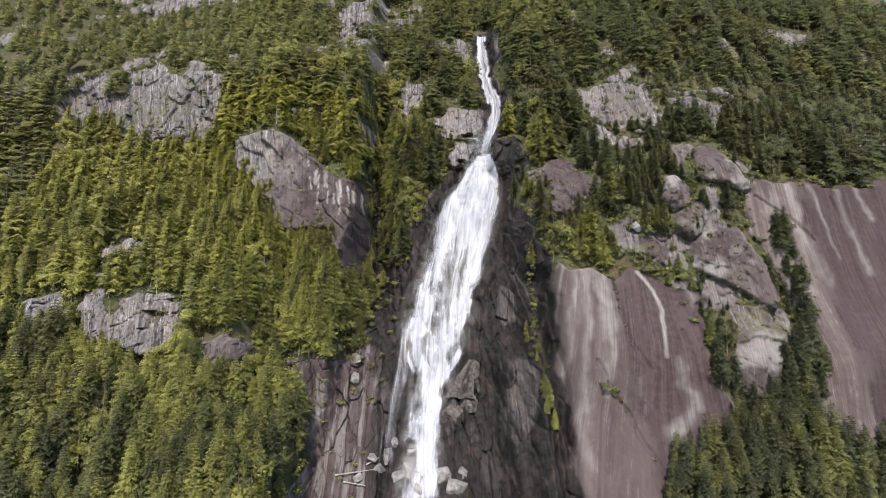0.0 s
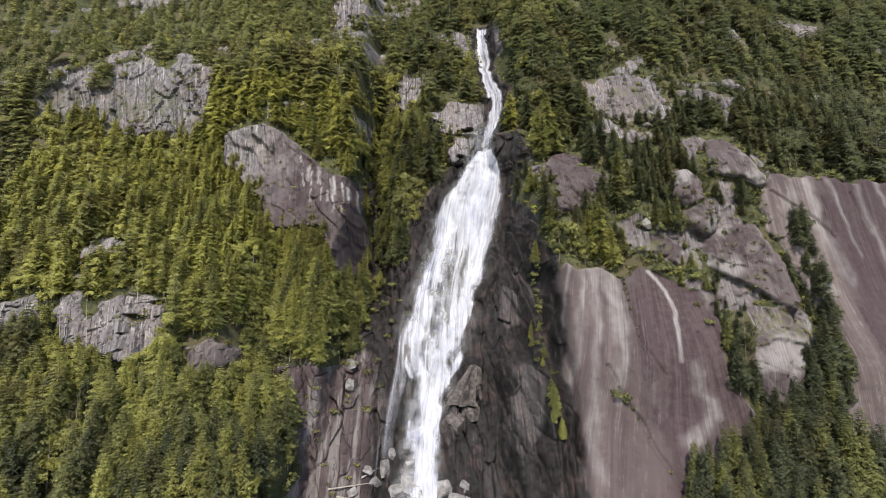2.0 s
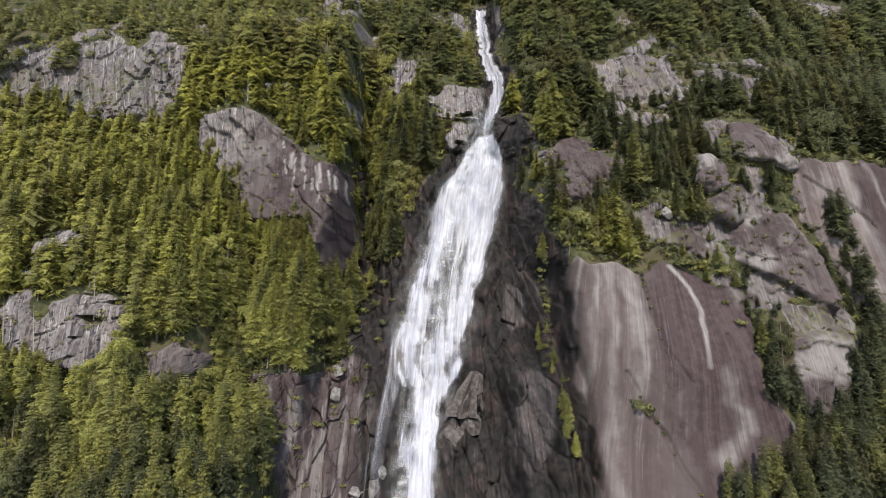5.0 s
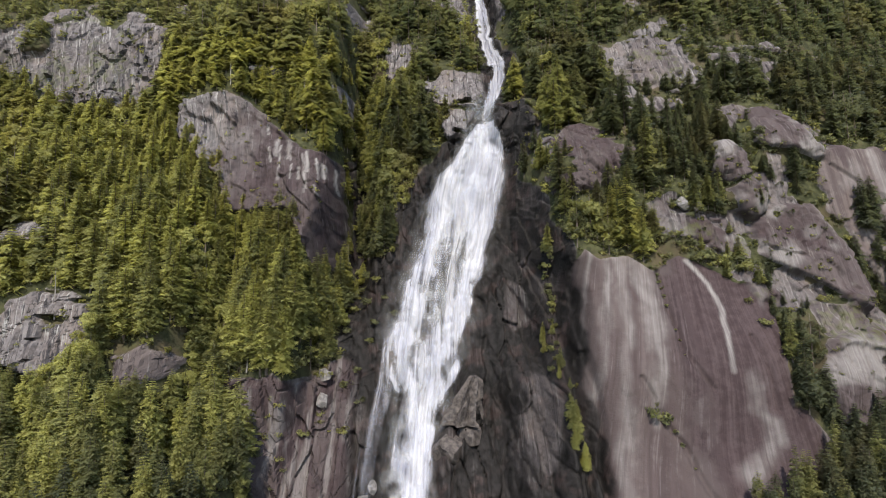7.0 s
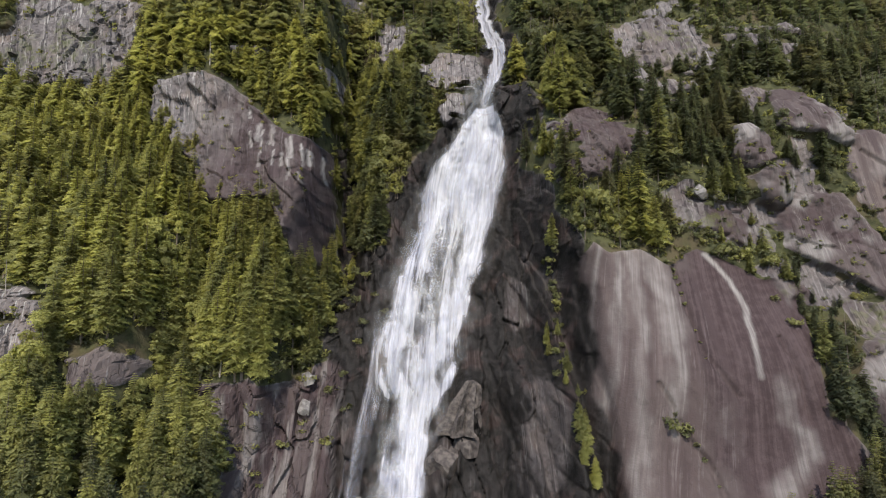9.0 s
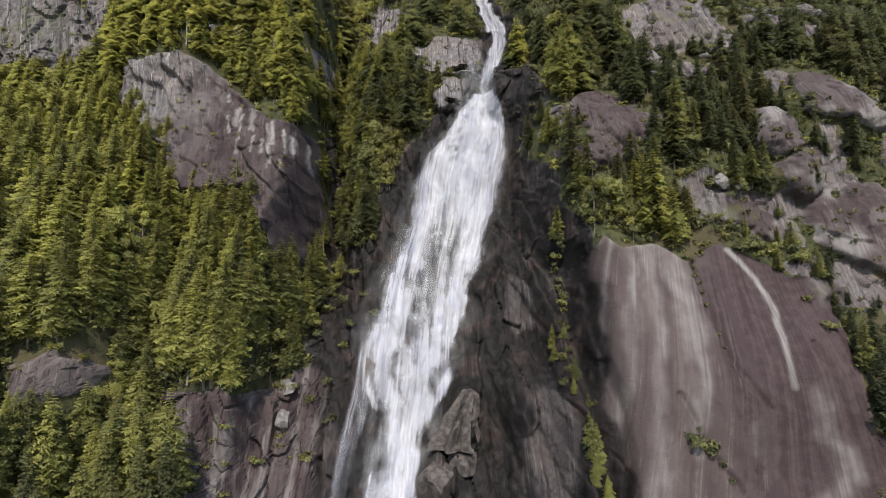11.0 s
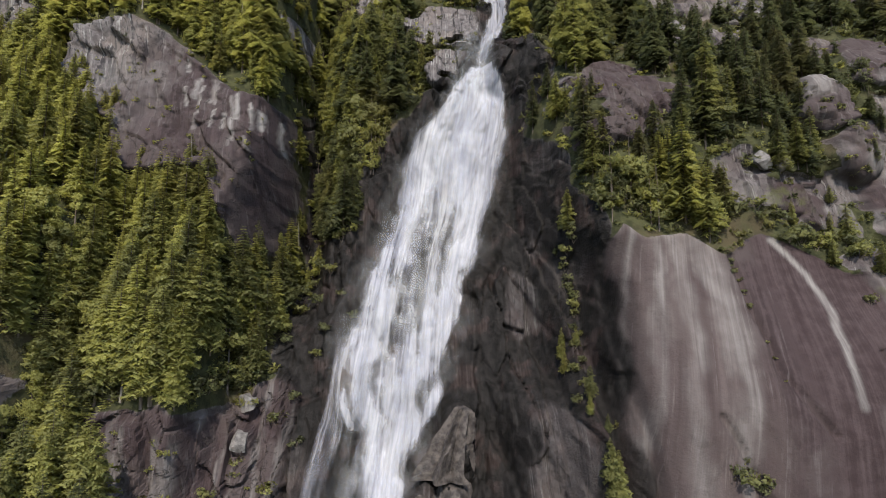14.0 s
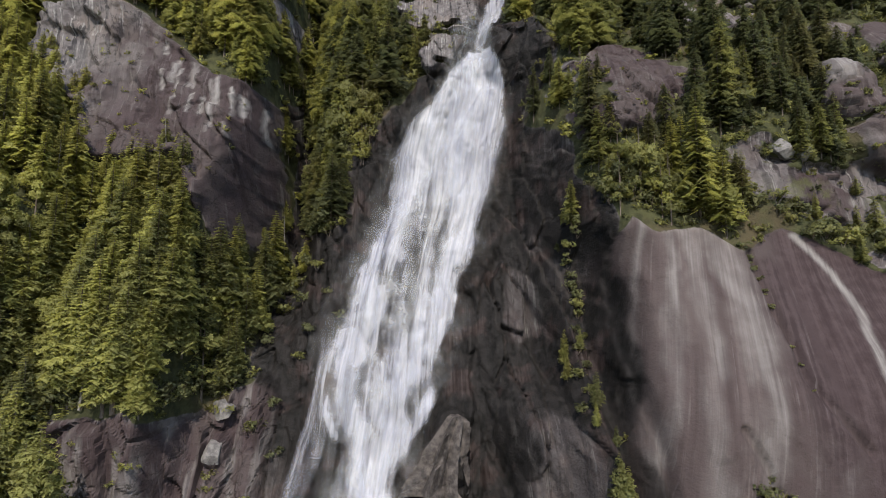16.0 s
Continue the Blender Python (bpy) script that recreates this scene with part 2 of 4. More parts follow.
def relief(x, z):
    """How far the face lies along y at each place, with its masks."""
    m = masks(x, z)
    low = 1 - ss(78, 100, z)
    edge = x + 2 * fbm(x, z, 30.0, 3, 30)
    wl = (1 - ss(-58, -47, edge)) * (1 - low) + (1 - ss(-60, -53, edge)) * low
    wr = ss(36, 62, x + 2 * fbm(x, z, 25.0, 3, 31))
    back = ss(-106, -90, x) * (1 - (1 - ss(34, 54, z)) * (1 - ss(-74, -62, x)))
    y = (LEFT_HILL(z) * (1 - back) + FOOT_CLIFF(z) * back) * wl + RIGHT_CLIFF(z) * wr + GORGE(z) * (1 - wl - wr)
    y = y + 0.25 * np.maximum(x - 200, 0) - 0.12 * np.maximum(-x - 260, 0)
    y = y + 32 * np.exp(-((x + 42) / 9.0) ** 2) * ss(76, 118, z) * (1 - ss(205, 260, z))
    # the cliff at the foot of the hill stands back; the slab curves away towards the gorge
    y = y - 18 * ss(24, 38, x) * (1 - ss(48, 60, x)) * (1 - ss(66, 84, z))
    y = y + 8 * (1 - ss(52, 72, x)) * ss(48, 54, x) * (1 - ss(112, 124, z)) + 9 * np.exp(-((x - 74) / 24) ** 2 - ((z - 190) / 22) ** 2)
    rock = np.zeros(x.shape)
    for key in m:
        rock = np.maximum(rock, m[key])
    smooth = np.maximum(np.maximum(m["slab"], m["far_slab"]), m["plate"])
    rough = np.clip(rock - smooth - 0.65 * m["dark"] * (1 - m["foot"]) - 0.8 * m["foot"], 0, 1)
    # large forms
    y = y + 5.0 * fbm(x, z, 70.0, 3, 40) * (1 - 0.6 * rock) + 1.6 * fbm(x, z, 16.0, 3, 44) * (1 - rock)
    y = y + 2.0 * m["crag_a"] - 5.0 * m["crag_b"] - 3.0 * m["crag_c"] - 2.5 * m["crag_d"] - 3.0 * m["crag_e"] - 3.0 * m["dome"] - 2.0 * m["broken"] - 2.0 * m["crag_f"] - 3.0 * m["crag_g"]
    y = y - 2.5 * m["lip"] - 1.5 * m["slab"] - 4.0 * m["far_slab"] - 3.0 * m["foot"] - 4.5 * m["plate"]
    y = y + 3.0 * (1 - ss(-2, 5, np.abs(x - fall_mid(z)) - fall_half(z))) * ss(10, 30, z)
    y = y - knoll(x, z, 42, 201, 12, 14, 11, 4.0) - knoll(x, z, 14, 64, 5.5, 11, 5.5, 5.0) - knoll(x, z, 5, 45, 6, 8, 5, 5.0)
    y = y - knoll(x, z, -18, 73, 4.0, 11, 5, 4.0) - knoll(x, z, -25, 50, 5, 10, 4, 4.0) - knoll(x, z, -9, 96, 3, 6, 2.5, 4.0) - knoll(x, z, 20, 112, 5, 7, 3, 4.0)
    y = y - knoll(x, z, 130, 164, 9, 11, 5, 4.0) - knoll(x, z, 133, 147, 8, 9, 5, 4.0) - knoll(x, z, 166, 180, 14, 12, 4, 3.0)
    y = y - knoll(x, z, -47, 62, 3.5, 4, 2.5, 6.0) - knoll(x, z, -46, 73, 4, 3.5, 2.0, 6.0)
    y = y + knoll(x, z, 134, 88, 5, 24, 4, 2.0) + knoll(x, z, 180, 90, 6, 30, 5, 2.0) + knoll(x, z, 52, 60, 3.5, 45, 3.5, 3.0)
    # broken faces
    wx, wz = x + 0.9 * fbm(x, z, 9.0, 3, 60), z + 0.9 * fbm(x, z, 9.0, 3, 61)
    big, big_joint = blocks(wx - 0.25 * wz, wz, 10.0, 19.0, 62)
    small, small_joint = blocks(wx + 0.2 * wz, wz, 3.4, 8.0, 66)
    sheer = np.maximum(m["crag_b"], 0.8 * m["crag_e"])
    crease = ridged(x + 0.15 * z, z * 0.22, 3.2, 4, 71)
    plane, plane_joint = blocks(wx + 0.55 * wz, wz, 8.0, 15.0, 68)
    y = y + sheer * (0.5 * crease + 1.9 * plane + 0.9 * small + 0.9 * (1 - ss(0.0, 0.06, plane_joint)) + 0.8 * fbm(x - 0.4 * z, z * 0.5, 14.0, 3, 72))
    rough = rough * (1 - 0.75 * sheer)
    y = y + rough * (1.7 * big + 0.7 * small + 0.12 * ridged(x, z, 4.0, 3, 70) + 0.8 * (1 - ss(0.0, 0.09, big_joint)) + 0.4 * (1 - ss(0.0, 0.1, small_joint)))
    wall, wall_joint = blocks(wx + 0.12 * wz, wz, 6.0, 21.0, 73)
    chunk, chunk_joint = blocks(wx + 0.06 * wz, wz, 5.2, 17.0, 76)
    y = y + m["foot"] * (2.2 * chunk + 0.5 * small + 0.9 * (1 - ss(0.0, 0.08, chunk_joint))) + m["dark"] * (1 - m["foot"]) * (1 - 0.75 * m["channel"]) * (2.4 * wall + 0.7 * small + 1.3 * (1 - ss(0.0, 0.07, wall_joint)))
    # slabs: long flutes that run down, shallow sheets with thin edges
    flute = fbm(x + 0.06 * z, z * 0.07, 5.0, 3, 80)
    y = y + m["plate"] * (1.1 * plane + 0.6 * small + 0.9 * (1 - ss(0.0, 0.05, plane_joint)))
    sheet = np.floor(3.0 * (fbm(x, z * 0.6, 34.0, 3, 84) + 0.04 * small)) / 3.0
    smooth = np.maximum(smooth, 0.8 * m["dark"])
    y = y + smooth * (0.45 * flute + 0.9 * sheet + 0.08 * ridged(x, z * 0.5, 5.0, 2, 86))
    for pts in ([(74, 74), (80, 60), (86, 51), (90, 39), (99, 24)], [(118.5, 88), (120.5, 76), (121, 63)], [(175, 161), (191, 149), (203, 136)], [(221, 161), (227, 141), (223, 118), (222, 95)], [(205, 168), (206, 150), (203, 136)],
                [(58, 118), (56, 90), (60, 60), (57, 30)], [(89, 113), (90, 96), (91, 84), (95, 76), (99, 70)], [(150, 106), (170, 92), (176, 78)]):
        y = y + 1.3 * stroke(x, z, pts, 1.3)
    return y, m, rock


# ---- materials ----
def material(name):
    mat = bpy.data.materials.new(name)
    mat.use_nodes = True
    n, l = mat.node_tree.nodes, mat.node_tree.links
    n.clear()
    out = n.new("ShaderNodeOutputMaterial")
    return mat, n, l, out


def value(l, sock, v):
    if isinstance(v, (int, float)):
        sock.default_value = v
    elif isinstance(v, (tuple, list)):
        sock.default_value = (*v, 1.0)[:4] if len(sock.default_value) == 4 else v
    else:
        l.new(v, sock)


def mix(n, l, f, a, b, blend="MIX"):
    k = n.new("ShaderNodeMix")
    k.data_type, k.blend_type = "RGBA", blend
    value(l, k.inputs[0], f), value(l, k.inputs[6], a), value(l, k.inputs[7], b)
    return k.outputs[2]


def calc(n, l, op, a, b=0.0, clamp=False):
    k = n.new("ShaderNodeMath")
    k.operation, k.use_clamp = op, clamp
    value(l, k.inputs[0], a), value(l, k.inputs[1], b)
    return k.outputs[0]


def ramp(n, l, f, lo, hi, a=0.0, b=1.0):
    k = n.new("ShaderNodeMapRange")
    k.interpolation_type = "SMOOTHSTEP"
    for i, v in enumerate((f, lo, hi, a, b)):
        value(l, k.inputs[i], v)
    return k.outputs[0]


def grain(n, l, scale, detail=5.0, stretch=(1, 1, 1), rough=0.6):
    co = n.new("ShaderNodeTexCoord")
    mp = n.new("ShaderNodeMapping")
    mp.inputs["Scale"].default_value = stretch
    l.new(co.outputs["Object"], mp.inputs["Vector"])
    tx = n.new("ShaderNodeTexNoise")
    tx.inputs["Scale"].default_value, tx.inputs["Detail"].default_value, tx.inputs["Roughness"].default_value = scale, detail, rough
    l.new(mp.outputs[0], tx.inputs["Vector"])
    return tx.outputs["Fac"]


def attribute(n, name):
    k = n.new("ShaderNodeAttribute")
    k.attribute_name = name
    return k.outputs["Fac"]


def surface(n, l, out, colour, rough, bump=None, strength=0.5, distance=0.3, spec=0.35):
    b = n.new("ShaderNodeBsdfPrincipled")
    value(l, b.inputs["Base Color"], colour), value(l, b.inputs["Roughness"], rough)
    value(l, b.inputs["Specular IOR Level"], spec)
    if bump is not None:
        bp = n.new("ShaderNodeBump")
        bp.inputs["Strength"].default_value, bp.inputs["Distance"].default_value = strength, distance
        l.new(bump, bp.inputs["Height"])
        l.new(bp.outputs[0], b.inputs["Normal"])
    l.new(b.outputs[0], out.inputs[0])
    return b


def face_material():
    mat, n, l, out = material("granite_and_forest_floor")
    fine, mid, coarse = grain(n, l, 1.6, 6), grain(n, l, 0.35, 6), grain(n, l, 0.05, 5)
    where = n.new("ShaderNodeTexCoord")
    apart = n.new("ShaderNodeSeparateXYZ")
    run = n.new("ShaderNodeCombineXYZ")
    l.new(where.outputs["Object"], apart.inputs[0]), l.new(attribute(n, "across"), run.inputs[0]), l.new(apart.outputs[2], run.inputs[2])

    def flow(scale, detail, down_scale, rough):
        mp = n.new("ShaderNodeMapping")
        mp.inputs["Scale"].default_value = (1, 1, down_scale)
        l.new(run.outputs[0], mp.inputs[0])
        tx = n.new("ShaderNodeTexNoise")
        tx.inputs["Scale"].default_value, tx.inputs["Detail"].default_value, tx.inputs["Roughness"].default_value = scale, detail, rough
        l.new(mp.outputs[0], tx.inputs["Vector"])
        return tx.outputs["Fac"]

    down = calc(n, l, "ADD", calc(n, l, "MULTIPLY", flow(0.5, 6, 0.04, 0.7), 0.68), calc(n, l, "MULTIPLY", mid, 0.32))
    down_fine = calc(n, l, "ADD", calc(n, l, "MULTIPLY", flow(1.3, 5, 0.02, 0.65), 0.7), calc(n, l, "MULTIPLY", grain(n, l, 0.2, 5), 0.3))
    bands = calc(n, l, "ADD", calc(n, l, "MULTIPLY", flow(0.22, 4, 0.03, 0.5), 0.8), calc(n, l, "MULTIPLY", mid, 0.2))
    sleek = attribute(n, "sleek")
    grey = mix(n, l, ramp(n, l, mid, 0.35, 0.68), (0.068, 0.061, 0.062), (0.144, 0.134, 0.134))
    grey = mix(n, l, ramp(n, l, coarse, 0.45, 0.65), grey, (0.119, 0.102, 0.096))
    grey = mix(n, l, ramp(n, l, down, 0.505, 0.575), grey, (0.033, 0.031, 0.033))
    grey = mix(n, l, ramp(n, l, down_fine, 0.545, 0.61), grey, (0.211, 0.205, 0.198))
    slab = mix(n, l, ramp(n, l, bands, 0.4, 0.6), (0.056, 0.043, 0.0415), (0.104, 0.086, 0.082))
    slab = mix(n, l, ramp(n, l, down, 0.42, 0.6, 0.0, 0.45), slab, (0.056, 0.045, 0.044))
    slab = mix(n, l, ramp(n, l, down_fine, 0.53, 0.62, 0.0, 0.4), slab, (0.135, 0.119, 0.114))
    slab = mix(n, l, ramp(n, l, fine, 0.55, 0.72, 0.0, 0.5), slab, (0.05, 0.042, 0.041))
    grey = mix(n, l, sleek, grey, slab)
    mauve = mix(n, l, ramp(n, l, down, 0.43, 0.57), (0.048, 0.036, 0.0375), (0.030, 0.022, 0.023))
    mauve = mix(n, l, ramp(n, l, coarse, 0.46, 0.6), mauve, (0.053, 0.0425, 0.0425))
    mauve = mix(n, l, ramp(n, l, down_fine, 0.54, 0.66, 0.0, 0.8), mauve, (0.084, 0.072, 0.073))
    mauve = mix(n, l, ramp(n, l, fine, 0.62, 0.75), mauve, (0.036, 0.030, 0.030))
    rock = mix(n, l, ramp(n, l, attribute(n, "mauve"), 0.0, 1.0), grey, mauve)
    rock = mix(n, l, ramp(n, l, attribute(n, "mauve"), 1.0, 2.0, 0.0, 0.9), rock, mix(n, l, ramp(n, l, down, 0.4, 0.62), (0.028, 0.0195, 0.0205), (0.056, 0.042, 0.0435)))
    rock = mix(n, l, calc(n, l, "MULTIPLY", attribute(n, "pale"), ramp(n, l, down_fine, 0.3, 0.6, 0.35, 1.0)), rock, (0.224, 0.215, 0.208))
    co = n.new("ShaderNodeTexCoord")
    mp = n.new("ShaderNodeMapping")
    mp.inputs["Scale"].default_value, mp.inputs["Rotation"].default_value = (0.198, 0.132, 0.086), (0.0, 0.35, 0.0)
    warp = n.new("ShaderNodeVectorMath")
    warp.operation = "ADD"
    tn = n.new("ShaderNodeTexNoise")
    tn.inputs["Scale"].default_value, tn.inputs["Detail"].default_value = 0.25, 4
    l.new(co.outputs["Object"], tn.inputs["Vector"]), l.new(co.outputs["Object"], mp.inputs[0])
    l.new(mp.outputs[0], warp.inputs[0]), l.new(tn.outputs["Color"], warp.inputs[1])
    vo = n.new("ShaderNodeTexVoronoi")
    vo.feature, vo.inputs["Scale"].default_value = "DISTANCE_TO_EDGE", 1.0
    l.new(warp.outputs[0], vo.inputs["Vector"])
    crack = calc(n, l, "MULTIPLY", ramp(n, l, vo.outputs["Distance"], 0.0, 0.02, 0.75, 0.0), calc(n, l, "MULTIPLY", ramp(n, l, coarse, 0.46, 0.56), attribute(n, "joints")))
    rock = mix(n, l, crack, rock, (0.03, 0.028, 0.027))
    wet_shade = calc(n, l, "MULTIPLY", attribute(n, "wet_shade"), ramp(n, l, mid, 0.3, 0.66, 1.0, 0.9))
    # near-black of soaked rock, which also stands for the painted shade in the gully
    soaked_shade = mix(n, l, ramp(n, l, down, 0.4, 0.7), (0.0055, 0.0055, 0.0052), (0.017, 0.0155, 0.015))
    soaked_shade = mix(n, l, ramp(n, l, grain(n, l, 0.09, 5), 0.53, 0.63, 0.0, 0.85), soaked_shade, mix(n, l, ramp(n, l, down_fine, 0.4, 0.6), (0.013, 0.0088, 0.008), (0.036, 0.027, 0.0255)))
    rock = mix(n, l, wet_shade, rock, soaked_shade)
    moss = calc(n, l, "MULTIPLY", attribute(n, "moss"), ramp(n, l, mid, 0.42, 0.6))
    rock = mix(n, l, moss, rock, (0.075, 0.085, 0.025))
    floor = mix(n, l, ramp(n, l, mid, 0.35, 0.65), (0.026, 0.028, 0.015), (0.05, 0.052, 0.025))
    floor = mix(n, l, ramp(n, l, coarse, 0.5, 0.65), floor, (0.055, 0.046, 0.028))
    cover = ramp(n, l, calc(n, l, "ADD", attribute(n, "rock"), calc(n, l, "MULTIPLY", calc(n, l, "SUBTRACT", mid, 0.5), 0.9)), 0.42, 0.58)
    colour = mix(n, l, cover, floor, rock)
    height = calc(n, l, "ADD", calc(n, l, "MULTIPLY", mid, 1.4), calc(n, l, "ADD", fine, calc(n, l, "MULTIPLY", down_fine, 0.35)))
    height = calc(n, l, "SUBTRACT", height, calc(n, l, "MULTIPLY", crack, 1.5))
    height = calc(n, l, "MULTIPLY", height, ramp(n, l, sleek, 0.0, 1.0, 1.0, 0.45))
    surface(n, l, out, colour, calc(n, l, "SUBTRACT", 0.9, calc(n, l, "MULTIPLY", wet_shade, 0.35)), height, 0.62, 0.6, 0.06)
    return mat


def rock_material(name, light, dark):
    mat, n, l, out = material(name)
    fine, mid = grain(n, l, 2.2, 6), grain(n, l, 0.5, 6)
    c = mix(n, l, ramp(n, l, mid, 0.35, 0.65), dark, light)
    c = mix(n, l, ramp(n, l, fine, 0.58, 0.72), c, (0.05, 0.048, 0.045))
    surface(n, l, out, c, 0.75, calc(n, l, "ADD", fine, mid), 0.7, 0.3)
    return mat


def leaf_material(name, dark, light, from_object):
    mat, n, l, out = material(name)
    tone = attribute(n, "tone")
    if from_object:
        oi = n.new("ShaderNodeObjectInfo")
        tone = calc(n, l, "ADD", calc(n, l, "MULTIPLY", oi.outputs["Random"], 0.75), calc(n, l, "MULTIPLY", tone, 0.35))
    geo = n.new("ShaderNodeNewGeometry")
    c = mix(n, l, tone, dark, light)
    c = mix(n, l, ramp(n, l, geo.outputs["Random Per Island"], 0.0, 1.0, 0.0, 0.5), c, mix(n, l, 0.5, c, (0.12, 0.13, 0.025)))
    c = mix(n, l, ramp(n, l, grain(n, l, 0.9, 3), 0.4, 0.7, 0.0, 0.25), c, (0.02, 0.03, 0.012))
    if not from_object:
        c = mix(n, l, ramp(n, l, grain(n, l, 0.035, 4), 0.5, 0.68, 0.0, 0.4), c, (0.125, 0.1, 0.045))
    b = n.new("ShaderNodeBsdfPrincipled")
    value(l, b.inputs["Base Color"], c)
    b.inputs["Roughness"].default_value, b.inputs["Specular IOR Level"].default_value = 0.7, 0.2
    t = n.new("ShaderNodeBsdfTranslucent")
    value(l, t.inputs[0], mix(n, l, 1.0, c, (1.15, 1.12, 0.85), "MULTIPLY"))
    ms = n.new("ShaderNodeMixShader")
    ms.inputs[0].default_value = 0.52
    l.new(b.outputs[0], ms.inputs[1]), l.new(t.outputs[0], ms.inputs[2])
    holes = ramp(n, l, grain(n, l, 2.4 if not from_object else 3.2, 2.0), 0.455, 0.48)
    clear = n.new("ShaderNodeBsdfTransparent")
    cut = n.new("ShaderNodeMixShader")
    l.new(holes, cut.inputs[0]), l.new(clear.outputs[0], cut.inputs[1]), l.new(ms.outputs[0], cut.inputs[2])
    l.new(cut.outputs[0], out.inputs[0])
    return mat


def bark_material():
    mat, n, l, out = material("bark")
    g = grain(n, l, 3.0, 5, (1, 1, 0.2))
    surface(n, l, out, mix(n, l, g, (0.06, 0.045, 0.035), (0.17, 0.14, 0.12)), 0.9, g, 0.6, 0.1)
    return mat


def water_material(name, solid, seed):
    """White water: dense streaks that run down, clear between them; thin towards the edges."""
    mat, n, l, out = material(name)
    co = n.new("ShaderNodeUVMap")
    co.uv_map = "flow"
    def streak(sx, sy, detail, shift):
        mp = n.new("ShaderNodeMapping")
        mp.inputs["Scale"].default_value = (sx, sy, 1)
        mp.inputs["Location"].default_value = (shift + seed * 3.1, seed * 7.7, 0)
        l.new(co.outputs[0], mp.inputs[0])
        tx = n.new("ShaderNodeTexNoise")
        tx.inputs["Scale"].default_value, tx.inputs["Detail"].default_value, tx.inputs["Roughness"].default_value = 1.0, detail, 0.6
        tx.inputs["Distortion"].default_value = 0.2
        l.new(mp.outputs[0], tx.inputs["Vector"])
        return tx.outputs["Fac"]
    a, b, c = streak(0.32, 0.014, 4, 0), streak(1.1, 0.03, 3, 11), streak(0.13, 0.012, 4, 23)
    dens = calc(n, l, "ADD", calc(n, l, "MULTIPLY", a, 0.5), calc(n, l, "ADD", calc(n, l, "MULTIPLY", b, 0.23), calc(n, l, "MULTIPLY", c, 0.52)))
    body = attribute(n, "body")
    alpha = ramp(n, l, calc(n, l, "ADD", dens, calc(n, l, "MULTIPLY", calc(n, l, "SUBTRACT", body, 1.0), 0.75)), 0.54 - solid, 1.04 - solid)
    alpha = calc(n, l, "MULTIPLY", alpha, ramp(n, l, body, 0.0, 0.35))
    p = n.new("ShaderNodeBsdfPrincipled")
    value(l, p.inputs["Base Color"], mix(n, l, ramp(n, l, calc(n, l, "ADD", calc(n, l, "MULTIPLY", b, 0.4), calc(n, l, "MULTIPLY", c, 0.6)), 0.36, 0.64), (0.285, 0.298, 0.37), (0.465, 0.468, 0.495)))
    p.inputs["Roughness"].default_value, p.inputs["Specular IOR Level"].default_value = 0.6, 0.2
    bp = n.new("ShaderNodeBump")
    bp.inputs["Strength"].default_value, bp.inputs["Distance"].default_value = 0.4, 0.6
    l.new(calc(n, l, "ADD", a, b), bp.inputs["Height"]), l.new(bp.outputs[0], p.inputs["Normal"])
    tl = n.new("ShaderNodeBsdfTranslucent")
    tl.inputs[0].default_value = (0.40, 0.415, 0.47, 1)
    ms0 = n.new("ShaderNodeMixShader")
    ms0.inputs[0].default_value = 0.25
    l.new(p.outputs[0], ms0.inputs[1]), l.new(tl.outputs[0], ms0.inputs[2])
    tr = n.new("ShaderNodeBsdfTransparent")
    ms = n.new("ShaderNodeMixShader")
    l.new(alpha, ms.inputs[0]), l.new(tr.outputs[0], ms.inputs[1]), l.new(ms0.outputs[0], ms.inputs[2])
    l.new(ms.outputs[0], out.inputs[0])
    return mat


def ground_material():
    mat, n, l, out = material("valley_ground")
    g, h = grain(n, l, 0.02, 5), grain(n, l, 0.3, 5)
    c = mix(n, l, ramp(n, l, g, 0.4, 0.6), (0.035, 0.05, 0.018), (0.07, 0.08, 0.03))
    surface(n, l, out, mix(n, l, ramp(n, l, h, 0.4, 0.7), c, (0.03, 0.03, 0.018)), 0.9, h, 0.8, 1.0)
    return mat


FACE = face_material()
LEAF_ONE = leaf_material("needles", (0.122, 0.130, 0.07), (0.36, 0.36, 0.112), True)
LEAF_ALL = leaf_material("forest_needles", (0.068, 0.077, 0.05), (0.30, 0.298, 0.094), False)
# the far trees' haze is painted into these bluer, duller leaf colours
LEAF_HAZED = leaf_material("hazed_forest_needles", (0.07, 0.085, 0.056), (0.195, 0.198, 0.092), False)
BARK = bark_material()
BOULDER = rock_material("boulder_granite", (0.17, 0.16, 0.155), (0.07, 0.066, 0.064))
WET_ROCK = rock_material("wet_granite", (0.075, 0.064, 0.058), (0.02, 0.0165, 0.0155))
WOOD = rock_material("dead_wood", (0.24, 0.22, 0.2), (0.13, 0.12, 0.105))


